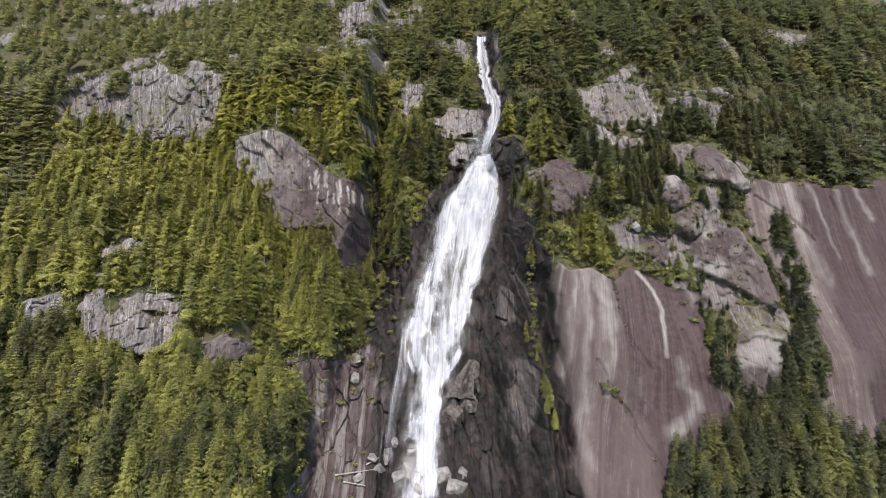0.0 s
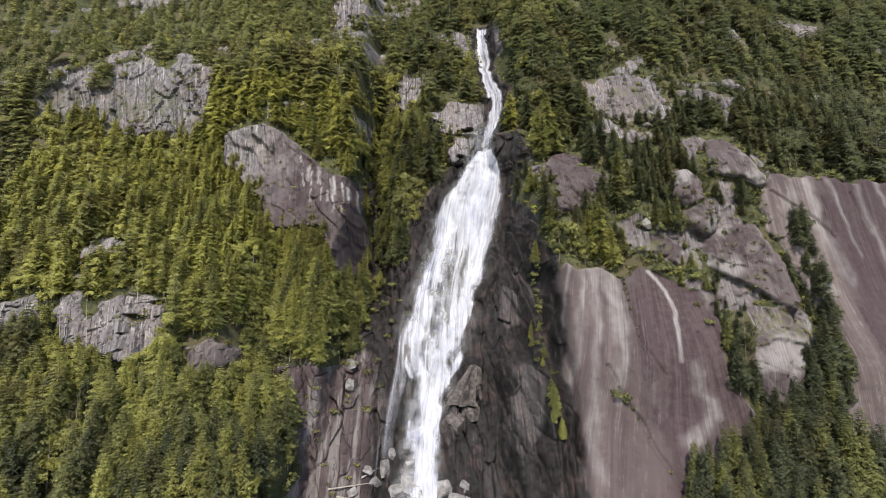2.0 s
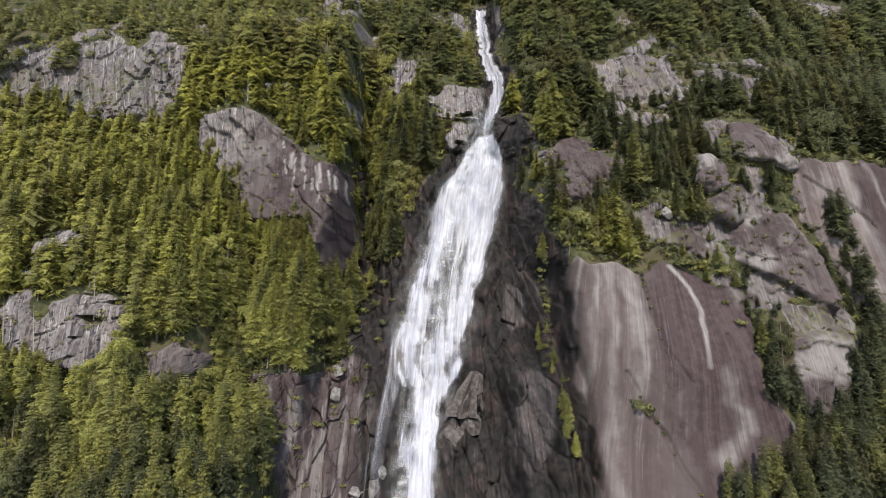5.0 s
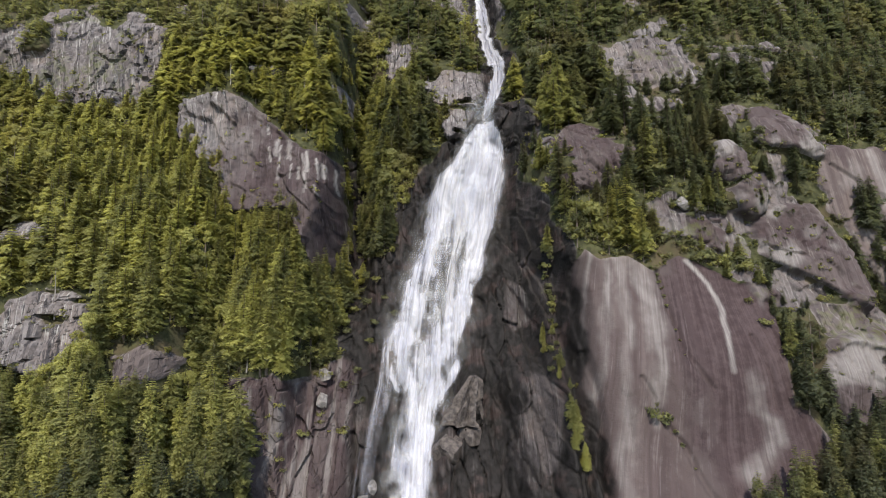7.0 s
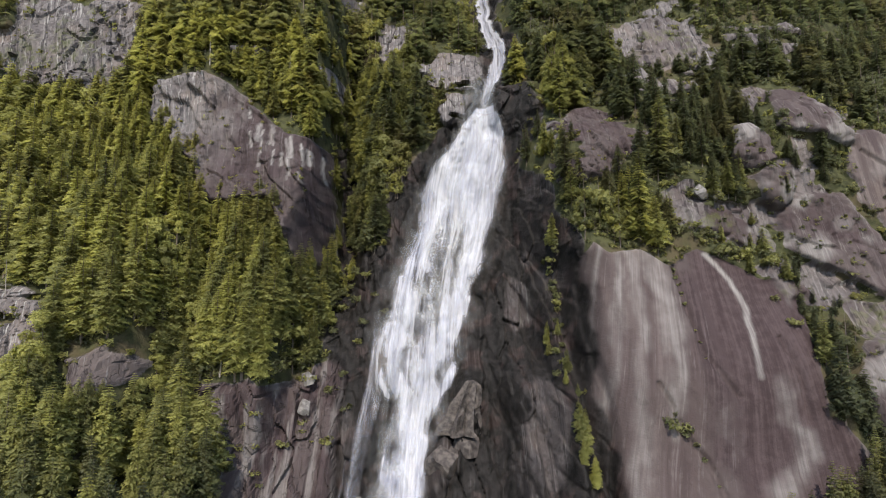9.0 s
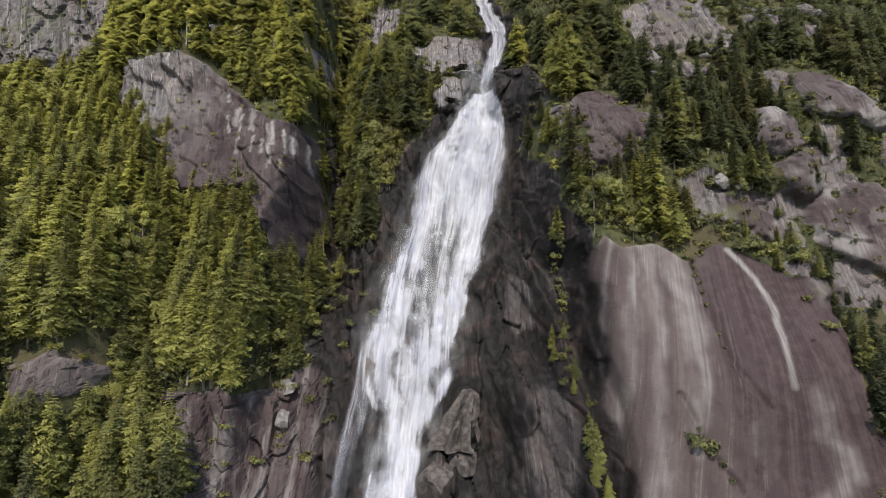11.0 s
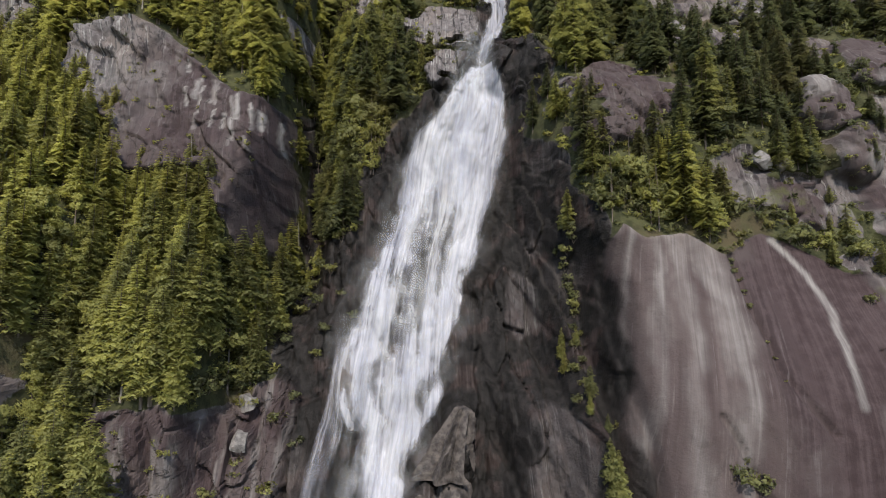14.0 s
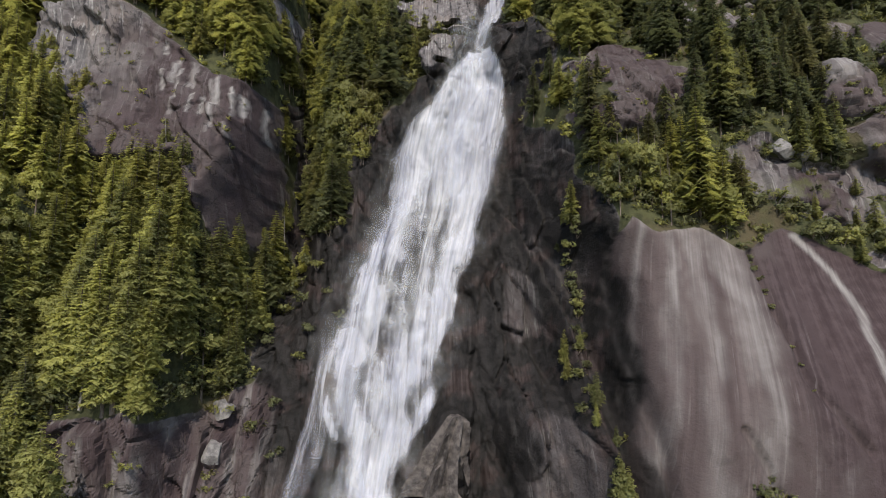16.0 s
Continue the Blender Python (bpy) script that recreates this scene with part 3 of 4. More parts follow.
# ---- mesh helpers ----
def mesh_from(name, verts, faces, mat, attrs=(), smooth=True, normals=None):
    me = bpy.data.meshes.new(name)
    verts, faces = np.asarray(verts, np.float32), np.asarray(faces, np.int32)
    k = faces.shape[1]
    me.vertices.add(len(verts)), me.loops.add(faces.size), me.polygons.add(len(faces))
    me.vertices.foreach_set("co", verts.ravel())
    me.loops.foreach_set("vertex_index", faces.ravel())
    me.polygons.foreach_set("loop_start", np.arange(0, faces.size, k, dtype=np.int32))
    me.polygons.foreach_set("use_smooth", np.full(len(faces), smooth))
    for key, data in attrs:
        me.attributes.new(key, "FLOAT", "POINT").data.foreach_set("value", np.asarray(data, np.float32))
    me.materials.append(mat)
    me.update(calc_edges=True)
    if normals is not None:
        me.normals_split_custom_set_from_vertices(np.asarray(normals, np.float32))
    return me


def grid_faces(rows, cols):
    i = np.arange(rows * cols).reshape(rows, cols)
    return np.stack([i[:-1, :-1], i[:-1, 1:], i[1:, 1:], i[1:, :-1]], -1).reshape(-1, 4)


def part(name, me, parent, label=""):
    ob = new(name, me)
    ob.parent = parent
    return tagged(ob, label)


# ---- the mountain face ----
def steps(*runs):
    """Stops along an axis: (from, to, step) runs joined."""
    return np.unique(np.concatenate([np.arange(a, b, s) for a, b, s in runs] + [[runs[-1][1]]]))


GX = steps((-900, -300, 12.0), (-300, -260, 2.5), (-260, -140, 1.0), (-140, -70, 0.75), (-70, 60, 0.5), (60, 140, 0.65), (140, 250, 0.7), (250, 330, 1.6), (330, 900, 12.0))
GZ = steps((-22, 12, 3.0), (12, 40, 0.8), (40, 190, 0.6), (190, 215, 0.8), (215, 280, 1.2), (280, 370, 2.0), (370, 650, 8.0))
XX, ZZ = np.meshgrid(GX, GZ)
YY, MASK, ROCK = relief(XX, ZZ)


def lookup(table, x, z):
    i = np.clip(np.searchsorted(GX, x) - 1, 0, len(GX) - 2)
    j = np.clip(np.searchsorted(GZ, z) - 1, 0, len(GZ) - 2)
    u, v = (x - GX[i]) / (GX[i + 1] - GX[i]), (z - GZ[j]) / (GZ[j + 1] - GZ[j])
    return (table[j, i] * (1 - u) + table[j, i + 1] * u) * (1 - v) + (table[j + 1, i] * (1 - u) + table[j + 1, i + 1] * u) * v


def face_y(x, z):
    return lookup(YY, np.asarray(x, float), np.asarray(z, float))


mauve = np.clip(MASK["slab"] * (0.52 + 0.48 * ss(84, 96, XX) + 0.95 * ss(90, 100, XX + 3 * fbm(XX, ZZ * 0.15, 8.0, 3, 57))) + MASK["far_slab"] * (0.15 + 1.55 * ss(196, 206, XX + 2.5 * fbm(XX, ZZ * 0.2, 9.0, 3, 58))) + 0.6 * MASK["crag_d"] + 1.0 * MASK["foot"] + 0.6 * MASK["plate"] + 0.5 * MASK["scree"] + 0.5 * MASK["broken"] + 0.85 * MASK["crag_e"] + 0.85 * MASK["crag_b"] * ss(-125, -95, XX + 0.5 * (180 - ZZ)) + 0.4 * MASK["dome"] + 0.4 * MASK["dark"], 0, 2)
# wet rock by the water; the gully term paints that slot's shade into its colour
wet_shade = np.clip(1.1 * MASK["channel"] + 1.15 * MASK["dark"] * (1 - 0.75 * MASK["foot"] * (1 - ss(-40, -26, XX))) + 1.15 * MASK["gully"] + 1.2 * MASK["neck"] + 0.7 * MASK["slab"] * (1 - ss(54, 66, XX + 4 * fbm(XX, ZZ * 0.2, 6.0, 3, 99))), 0, 1)
wet_shade *= 1 - 0.22 * ss(0.35, 0.9, fbm(XX, ZZ * 0.5, 11.0, 4, 95))
wet_shade *= 1 - 0.45 * np.maximum(area(XX, ZZ, [(33, 47), (33, 57), (39, 72), (45, 70), (48, 61), (46, 50), (40, 40)], 1.0, 1.5, 88), area(XX, ZZ, [(35, 111), (39, 109), (40, 92), (35, 88), (32.5, 96)], 1.2, 2.5, 89))
wet_shade = np.clip(wet_shade, 0, 1)
pale = np.zeros(XX.shape)
for pts, w in (([(71, 121), (70, 112), (69, 106), (65, 91), (61, 78), (57.5, 65), (56, 50)], 1.5), ([(75, 120), (75, 106), (72, 91), (68.5, 79), (66.5, 66), (65, 52), (65, 30)], 2.2),
               ([(80, 119), (84, 108), (83, 92), (79, 75), (77, 60)], 3.2), ([(64, 122), (61, 106), (58, 90), (56, 78)], 0.9), ([(114, 73), (117, 60), (114, 50), (106, 42)], 3.4), ([(134, 62), (139, 50)], 1.5),
               ([(184, 160), (183, 135), (187, 108)], 3.4), ([(196, 167), (196, 142), (202, 112)], 2.6), ([(208, 168), (212, 140), (214, 126)], 1.4), ([(226, 170), (229, 140), (231, 118)], 2.2), ([(240, 172), (246, 150)], 2.0)):
    pale = np.maximum(pale, 0.42 * stroke(XX, ZZ, pts, 1.7 * w, 1.0) * (0.55 + 0.45 * ss(-0.4, 0.4, fbm(XX, ZZ * 0.1, 2.5, 3, 53))))
pale = np.maximum(pale, 0.75 * stroke(XX, ZZ, [(103, 118), (109, 108), (111, 98), (109.5, 88), (107, 76)], 1.5, 0.8) * (0.45 + 0.55 * ss(74, 90, ZZ)))
streaks = random.Random(31)
for k in range(26):
    x0 = streaks.choice((-69, -66, -61, -56, -76, -86)) + streaks.gauss(0, 2.5)
    z0 = np.interp(x0, [-110, -88, -67, -50], [203, 197, 179, 173]) - abs(streaks.gauss(0, 7))
    pale = np.maximum(pale, streaks.uniform(0.35, 1.0) * stroke(XX, ZZ, [(x0, z0), (x0 + 1.5, z0 - streaks.uniform(4, 18))], streaks.uniform(0.5, 1.3), 0.9))
pale = np.maximum(pale, 0.26 * MASK["crag_b"] * (1 - ss(-100, -70, XX + 0.5 * (180 - ZZ))) * ss(-0.5, 0.4, fbm(XX, ZZ * 0.5, 9.0, 4, 60)))
pale = np.maximum(pale, 0.38 * MASK["foot"] * ss(0.0, 0.55, fbm(XX, ZZ * 0.16, 3.0, 4, 59)))
pale = np.maximum(pale, np.maximum(np.maximum(0.5 * MASK["plate"], 0.3 * MASK["broken"]), 0.2 * MASK["scree"]) * ss(-0.1, 0.6, fbm(XX, ZZ, 13.0, 3, 97)))
moss = np.clip(0.4 * (MASK["broken"] + MASK["crag_a"] + MASK["dome"]) * ss(-0.1, 0.6, fbm(XX, ZZ, 10.0, 4, 98)), 0, 1)

across = XX + np.interp(XX, [44, 56, 74, 90, 110, 132, 150], [0, 0.22, 0.20, 0.12, 0.03, -0.08, 0]) * (120 - ZZ) * (1 - ss(122, 140, ZZ)) + np.interp(XX, [-260, -60, -40, 0], [0.22, 0.15, 0.05, 0]) * (ZZ - 150)
sleek = np.clip(MASK["slab"] + 0.9 * MASK["far_slab"] + 0.6 * MASK["plate"], 0, 1)

cols = len(GX)
sink = 1 - ss(450, 900, np.abs(XX))
SHOWN = -22 + (ZZ + 22) * sink
crisp = (XX < 62) * np.clip(ROCK - MASK["crag_b"] - np.maximum(np.maximum(MASK["slab"], MASK["far_slab"]), np.maximum(MASK["plate"], MASK["dark"] * (1 - MASK["foot"]))), 0, 1)
rows_y, rows_z, layers = [YY], [SHOWN], [ROCK, mauve, wet_shade, pale, moss, np.clip(ROCK - 0.92 * np.maximum(MASK["slab"], MASK["far_slab"]) - 0.7 * MASK["dark"] - 0.8 * MASK["plate"], 0, 1), across, sleek]
for back, drop in ((150, 40), (500, -60), (1100, -350), (1900, -672)):
    rows_y.append(YY[-1:] + back), rows_z.append(-22 + (SHOWN[-1:] + 22) * max(0.0, 1 + drop / 672))
extra = np.zeros((4, cols))
layers = [np.concatenate([a, extra]).ravel() for a in layers]
all_y, all_z = np.concatenate(rows_y), np.concatenate(rows_z)
all_x = np.concatenate([XX, XX[:4]])
cliff_me = mesh_from("mountain_face", np.stack([all_x.ravel(), all_y.ravel(), all_z.ravel()], -1), grid_faces(len(all_y), cols), FACE,
                     list(zip(("rock", "mauve", "wet_shade", "pale", "moss", "joints", "across", "sleek"), layers)))
flat = np.concatenate([crisp, extra])
cliff_me.polygons.foreach_set("use_smooth", (0.25 * (flat[:-1, :-1] + flat[1:, :-1] + flat[:-1, 1:] + flat[1:, 1:]) < 0.5).ravel())
tagged(new("mountain_face", cliff_me), "grey and mauve granite cliffs with forested ledges", "cliff", kind="structure")

ground_me = mesh_from("ground", [(-4000, -4000, -20), (4000, -4000, -20), (4000, 4000, -20), (-4000, 4000, -20)], [(0, 1, 2, 3)], ground_material())
tagged(new("ground", ground_me), "forested valley floor below the cliffs", "ground", kind="structure")


# ---- the waterfall ----
waterfall = tagged(new("waterfall"), "white waterfall plunging in streaks down wet granite", "waterfall")


def curtain(name, z0, z1, mid, half, lift, across, mat, step=1.0, seed=0, label="", ragged=1.0):
    zs = np.arange(z0, z1 + 0.01, step)
    us = np.linspace(-1, 1, across)
    u, z = np.meshgrid(us, zs)
    c, h = mid(z), half(z)
    h = h * (1 + (0.3 if z0 > 190 else 0.12) * ragged * fbm(z * 0 + np.sign(u) * 40 + seed, z, 12.0, 3, seed + 5))
    c = c + (1.6 * fbm(z * 0 + 3.0, z, 9.0, 3, seed + 3) if z0 > 230 else 0)
    x = c + h * u
    least = np.full(x.shape, 1e9)
    for dx, dz in ((0, 0), (-1.2, 0), (1.2, 0), (0, 2.5), (0, -2.5), (-1, 5), (1, 5)):
        least = np.minimum(least, face_y(x + dx, z + dz))
    rows = np.pad(least, ((3, 3), (0, 0)), "edge")
    least = np.minimum(least, sum(rows[k:k + len(zs)] for k in range(7)) / 7 + 0.2)
    strand = fbm(x + seed * 9, z * 0.08, 2.4, 4, seed + 9)
    y = least - lift - 0.5 * strand - 0.2 * fbm(x, z * 0.12, 1.4, 3, seed + 14)
    body = (1 - ss(0.72 if z1 < 205 else 0.35, 1.0, np.abs(u))) * ss(z0, z0 + 6, z) * (1 - ss(z1 - (9 if z1 > 300 else 2), z1, z) * (0.95 if z1 > 300 else 0.4))
    core = np.zeros(x.shape)
    for pts, wide in (([(27, 200), (28, 162), (23, 126), (13, 100), (1, 79), (-3, 58), (-7, 38), (-10, 7)], 10.0), ([(14, 171), (0, 142), (-8, 113), (-14, 90), (-11, 69), (-9, 50)], 6.0),
                      ([(25, 121), (19, 95), (15, 79), (6, 64)], 4.0), ([(-17, 92), (-22, 81), (-17, 66)], 3.0)):
        core = np.maximum(core, stroke(x, z, pts, wide, 0.9))
    thin = (1 - core) * (1 - ss(115, 155, z)) * 0.34 + 0.15 * ss(0.1, 0.5, fbm(x, z * 0.12, 3.0, 3, seed + 31)) * (1 - ss(140, 175, z))
    body = np.clip(body - thin * ragged, 0, 1) if ragged >= 0 else (1 - u * u) * ss(z0, z0 + 6, z) * (1 - ss(z1 - 14, z1, z))
    me = mesh_from(name, np.stack([x.ravel(), y.ravel(), z.ravel()], -1), grid_faces(len(zs), across), mat, [("body", body.ravel())])
    flow = me.uv_layers.new(name="flow")
    idx = np.empty(len(me.loops), np.int32)
    me.loops.foreach_get("vertex_index", idx)
    co = np.stack([(x - 0.55 * c).ravel()[idx], z.ravel()[idx]], -1).astype(np.float32)
    flow.data.foreach_set("uv", co.ravel())
    return part(name, me, waterfall, label)


def mist_material():
    mat, n, l, out = material("spray")
    g = grain(n, l, 0.22, 5, (1, 1, 0.5))
    alpha = calc(n, l, "MULTIPLY", calc(n, l, "MULTIPLY", attribute(n, "body"), ramp(n, l, g, 0.3, 0.7)), 0.3)
    d, t, tr, ms0, ms = (n.new("ShaderNode" + k) for k in ("BsdfDiffuse", "BsdfTranslucent", "BsdfTransparent", "MixShader", "MixShader"))
    d.inputs[0].default_value = t.inputs[0].default_value = (0.86, 0.88, 0.9, 1)
    l.new(d.outputs[0], ms0.inputs[1]), l.new(t.outputs[0], ms0.inputs[2])
    l.new(alpha, ms.inputs[0]), l.new(tr.outputs[0], ms.inputs[1]), l.new(ms0.outputs[0], ms.inputs[2])
    l.new(ms.outputs[0], out.inputs[0])
    return mat


WATER = [water_material("white_water", 0.33, 0), water_material("white_water_veil", 0.2, 1), water_material("water_thread", 0.14, 2), water_material("chute_water", 0.22, 3)]
SPRAY = mist_material()
curtain("main_curtain", 8, 200, fall_mid, lambda z: fall_half(z) * 0.97, 1.3, 80, WATER[0], 0.8, 1)
curtain("outer_veil", 8, 196, lambda z: fall_mid(z) - 0.5, lambda z: fall_half(z) * 1.08, 3.4, 80, WATER[1], 0.8, 2, ragged=1.3)
curtain("upper_chute", 198, 252, fall_mid, lambda z: fall_half(z) * 1.3, 0.9, 40, WATER[3], 0.8, 3, ragged=1.0)
curtain("top_chute", 243, 331, lambda z: fall_mid(z) - 0.5, lambda z: fall_half(z) * 1.35, 0.9, 40, WATER[3], 0.8, 4, ragged=1.0)
curtain("side_stream", 20, 92, lambda z: -20.5 - 7 * ss(80, 30, z), lambda z: 4.5 + 0 * z, 0.6, 24, WATER[2], 0.8, 5, ragged=0.3)
curtain("spray", 8, 215, lambda z: fall_mid(z) - 1.0, lambda z: fall_half(z) * 1.05 + 1.0, 4.8, 40, SPRAY, 1.6, 6, ragged=-1.0)
curtain("neck_spray", 176, 222, lambda z: fall_mid(z) - 3.0, lambda z: 9.0 + 0 * z, 5.5, 24, SPRAY, 1.6, 8, ragged=-1.0)


# ---- trees ----
def conifer(height, radius, whorls, arms, twigs, seed, droop=0.5, bare=0.12, gaps=0.12):
    """Crown triangles of a conifer and the taper of its trunk: whorls of drooping boughs with hanging twigs."""
    r = random.Random(seed)
    verts, tris = [], []
    for w in range(whorls):
        f = w / (whorls - 1)
        zc = height * (bare + (1 - bare) * f ** 0.92)
        reach = radius * (1 - f) ** 0.85 * (0.75 + 0.5 * r.random()) + 0.02 * height
        if f < 0.15:
            reach *= 0.6 + 2.5 * f
        turn0 = r.random() * 6.28
        for a in range(arms):
            if r.random() < gaps:
                continue
            ang = turn0 + 6.283 * (a + 0.6 * r.random()) / arms
            ln = reach * (0.65 + 0.6 * r.random())
            ca, sa = math.cos(ang), math.sin(ang)
            rise = 0.25 - droop * (1 - 0.6 * f) + 0.2 * (r.random() - 0.5)
            step_len = ln / twigs
            for k in range(twigs):
                s = (k + 0.55) / twigs
                d = ln * s
                zz = zc + rise * d - 0.25 * droop * d * s
                size = max(step_len * 1.5, 0.30 * ln * (1.2 - s))
                for side in (-1, 1):
                    tw = ang + side * (0.75 + 0.5 * r.random())
                    tx, ty = math.cos(tw), math.sin(tw)
                    base = len(verts)
                    w2 = step_len * 0.95 * (0.8 + 0.5 * r.random())
                    hang = size * (0.25 + 0.55 * r.random())
                    verts.append((ca * (d - w2), sa * (d - w2), zz + 0.12 * size))
                    verts.append((ca * (d + w2), sa * (d + w2), zz + 0.02 * size ))
                    verts.append((ca * d + tx * size, sa * d + ty * size, zz - hang))
                    tris.append((base, base + 1, base + 2))
    return faced(np.array(verts), np.array(tris), radius)


def puffed(v, height, radius):
    """Normals that follow the crown as a whole, so that its sunny side reads as one mass."""
    d = np.stack([v[:, 0] / radius, v[:, 1] / radius, np.full(len(v), 0.55)], -1) + np.random.default_rng(len(v)).normal(size=v.shape) * 0.42
    return d / np.linalg.norm(d, axis=1)[:, None]


def faced(v, f, radius):
    """The triangles wound so that they face out of the crown."""
    n = np.cross(v[f[:, 1]] - v[f[:, 0]], v[f[:, 2]] - v[f[:, 0]])
    c = v[f].mean(1)
    out = np.stack([c[:, 0] / radius, c[:, 1] / radius, np.full(len(c), 0.55)], -1)
    flip = (n * out).sum(1) < 0
    f = f.copy()
    f[flip] = f[flip][:, ::-1]
    return v, f


def broadleaf(height, radius, count, seed, leaf=0.55):
    """An uneven crown of leaf sprays round a few limbs."""
    r = random.Random(seed)
    lumps = [(radius * 0.75 * math.cos(a) * q, radius * 0.75 * math.sin(a) * q, height * (0.32 + 0.6 * r.random()), radius * (0.32 + 0.25 * r.random()))
             for a, q in ((6.28 * r.random(), math.sqrt(r.random())) for _ in range(9))]
    verts, tris = [], []
    for k in range(count):
        cx, cy, cz, cr = lumps[k % len(lumps)]
        d = Vector((r.gauss(0, 1), r.gauss(0, 1), r.gauss(0, 0.9))).normalized()
        p = Vector((cx, cy, cz)) + d * cr * (0.6 + 0.45 * r.random())
        t = Vector((r.gauss(0, 1), r.gauss(0, 1), r.gauss(-0.4, 0.6))).normalized()
        b = t.cross(d if abs(t.dot(d)) < 0.95 else Vector((0, 0, 1))).normalized()
        s = leaf * (0.6 + 0.8 * r.random())
        base = len(verts)
        verts += [tuple(p + t * s), tuple(p - t * s * 0.6 + b * s * 0.7), tuple(p - t * s * 0.6 - b * s * 0.7)]
        tris.append((base, base + 1, base + 2))
    v = np.array(verts)
    v[:, 2] = np.maximum(v[:, 2], 0.15)
    return faced(v, np.array(tris), radius)


def trunk_arrays(height, base_r, sides=5, top=0.97, lean=0.0):
    rings = 4
    verts, faces = [], []
    for q in range(rings):
        f = q / (rings - 1)
        rad = base_r * (1 - f) ** 0.8 + 0.03
        for s in range(sides):
            a = 6.283 * s / sides
            verts.append((rad * math.cos(a) + lean * f * f, rad * math.sin(a), -1.2 + (height * top + 1.2) * f))
    for q in range(rings - 1):
        for s in range(sides):
            i, j = q * sides + s, q * sides + (s + 1) % sides
            faces += [(i, j, j + sides), (i, j + sides, i + sides)]
    return np.array(verts), np.array(faces)


rng = np.random.default_rng(7)


def scatter(x0, x1, z0, z1, cell):
    """Jittered places over the face."""
    xs, zs = np.meshgrid(np.arange(x0, x1, cell[0]), np.arange(z0, z1, cell[1]))
    x = (xs + rng.uniform(-0.5, 0.5, xs.shape) * cell[0] * 1.5).ravel()
    z = (zs + rng.uniform(-0.5, 0.5, xs.shape) * cell[1] * 1.5).ravel()
    return x, z


def plant():
    """Where the trees stand: place, height, tone and kind."""
    x, z = scatter(-380, 430, -6, 376, (5.2, 6.0))
    x2, z2 = scatter(-190, -46, 20, 200, (7.0, 8.0))
    x3, z3 = scatter(-80, -46, 77, 140, (4.4, 5.2))
    x5, z5 = scatter(-108, -68, 14, 50, (4.4, 5.0))
    x4, z4 = scatter(-52, -12, 112, 200, (4.2, 5.0))
    gorge_wood = area(x4, z4, [(-47, 196), (-16, 196), (-10, 168), (-20, 140), (-24, 124), (-42, 121), (-46, 150)], 0.5, 2.0, 121) > 0.5
    x4, z4 = x4[gorge_wood], z4[gorge_wood]
    x, z = np.concatenate([x, x2, x5, x3, x4]), np.concatenate([z, z2, z5, z3, z4])
    edge = np.zeros(x.size, int)
    edge[-len(x3) - len(x4):] = 1
    edge[-len(x4):] = 2
    edge[-len(x5) - len(x3) - len(x4):-len(x3) - len(x4)] = 3
    bare = lookup(ROCK, x, z)
    bare = np.where(edge == 1, lookup(np.maximum(MASK["crag_b"], MASK["foot"]), x, z), bare)
    bare[edge == 2] = 0
    chance = rng.random(x.size)
    patch = fbm(x, z, 45.0, 3, 120)
    keep = (bare < 0.3) | ((bare < 0.8) & (chance < 0.10))
    # ribs of trees that grow in the clefts of the bluff and down the wet face
    for pts, w in (([(134, 106), (136, 88), (134, 66)], 5), ([(186, 138), (184, 108), (180, 84), (178, 58)], 4.5), ([(148, 165), (146, 150), (126, 128)], 3.5), ([(49, 122), (48, 96), (47, 74)], 2.2), ([(51, 68), (52, 46)], 2.5)):
        keep |= (stroke(x, z, pts, w, 0.3) > 0.5)
    keep &= (np.abs(x - fall_mid(z)) > fall_half(z) + 4) | (z > 332)
    keep &= ~((x > 12) & (x < 48) & (z > 245) & (z < 318) & (x > fall_mid(z) - 13) & (x < fall_mid(z) + 15))
    keep &= (chance > np.where((x > -36) & (x < 6) & (z < 140), 0.4, 0.06)) | (edge > 0)
    x, z, patch, edge = x[keep], z[keep], patch[keep], edge[keep]
    y = face_y(x, z)
    h = 21 + 6.0 * rng.normal(size=x.size) + 4 * patch
    scrub = ss(205, 260, z) * ss(-90, -190, x) + ss(195, 235, z) * ss(80, 130, x) * (1 - ss(250, 275, z))
    h = h * (1 - 0.5 * scrub)
    inrock = lookup(ROCK, x, z)
    h = np.where(inrock > 0.3, h * 0.5, h)
    h = np.clip(h, 4.5, 32)
    for part_up in (1.0, 0.7):
        over = lookup(ROCK, x, np.minimum(z + part_up * h - 6, 600)) - np.where(inrock > 0.5, 1.0, 0.0)
        h = np.where(over > 0.5, np.maximum(h * (part_up - 0.1), 7.0), h)
    for up in range(3, 27, 2):
        over = np.maximum(lookup(MASK["crag_c"], x, z + up), lookup(MASK["crag_d"], x, z + up)) > 0.5
        h = np.where(over, np.minimum(h, up + 4.0), h)
    top = np.interp(x, [-90, -75, -60, -50, -46], [143, 140, 128, 114, 108])
    h = np.where(edge == 1, np.clip(20 + 4.5 * rng.normal(size=x.size), 9, np.maximum(top - z, 7)), h)
    h = np.where(edge == 2, 17 + 4.0 * rng.normal(size=x.size), h)
    h = np.where(edge == 3, np.clip(25 + 3.5 * rng.normal(size=x.size), 14, 78 - z), h)
    h = np.clip(h, 4.5, 32)
    tone = np.clip(0.46 + 0.35 * fbm(x, z, 28.0, 3, 130) + 0.36 * rng.normal(size=x.size), 0, 1)
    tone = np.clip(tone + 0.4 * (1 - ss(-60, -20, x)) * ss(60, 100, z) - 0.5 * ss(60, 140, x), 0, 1)
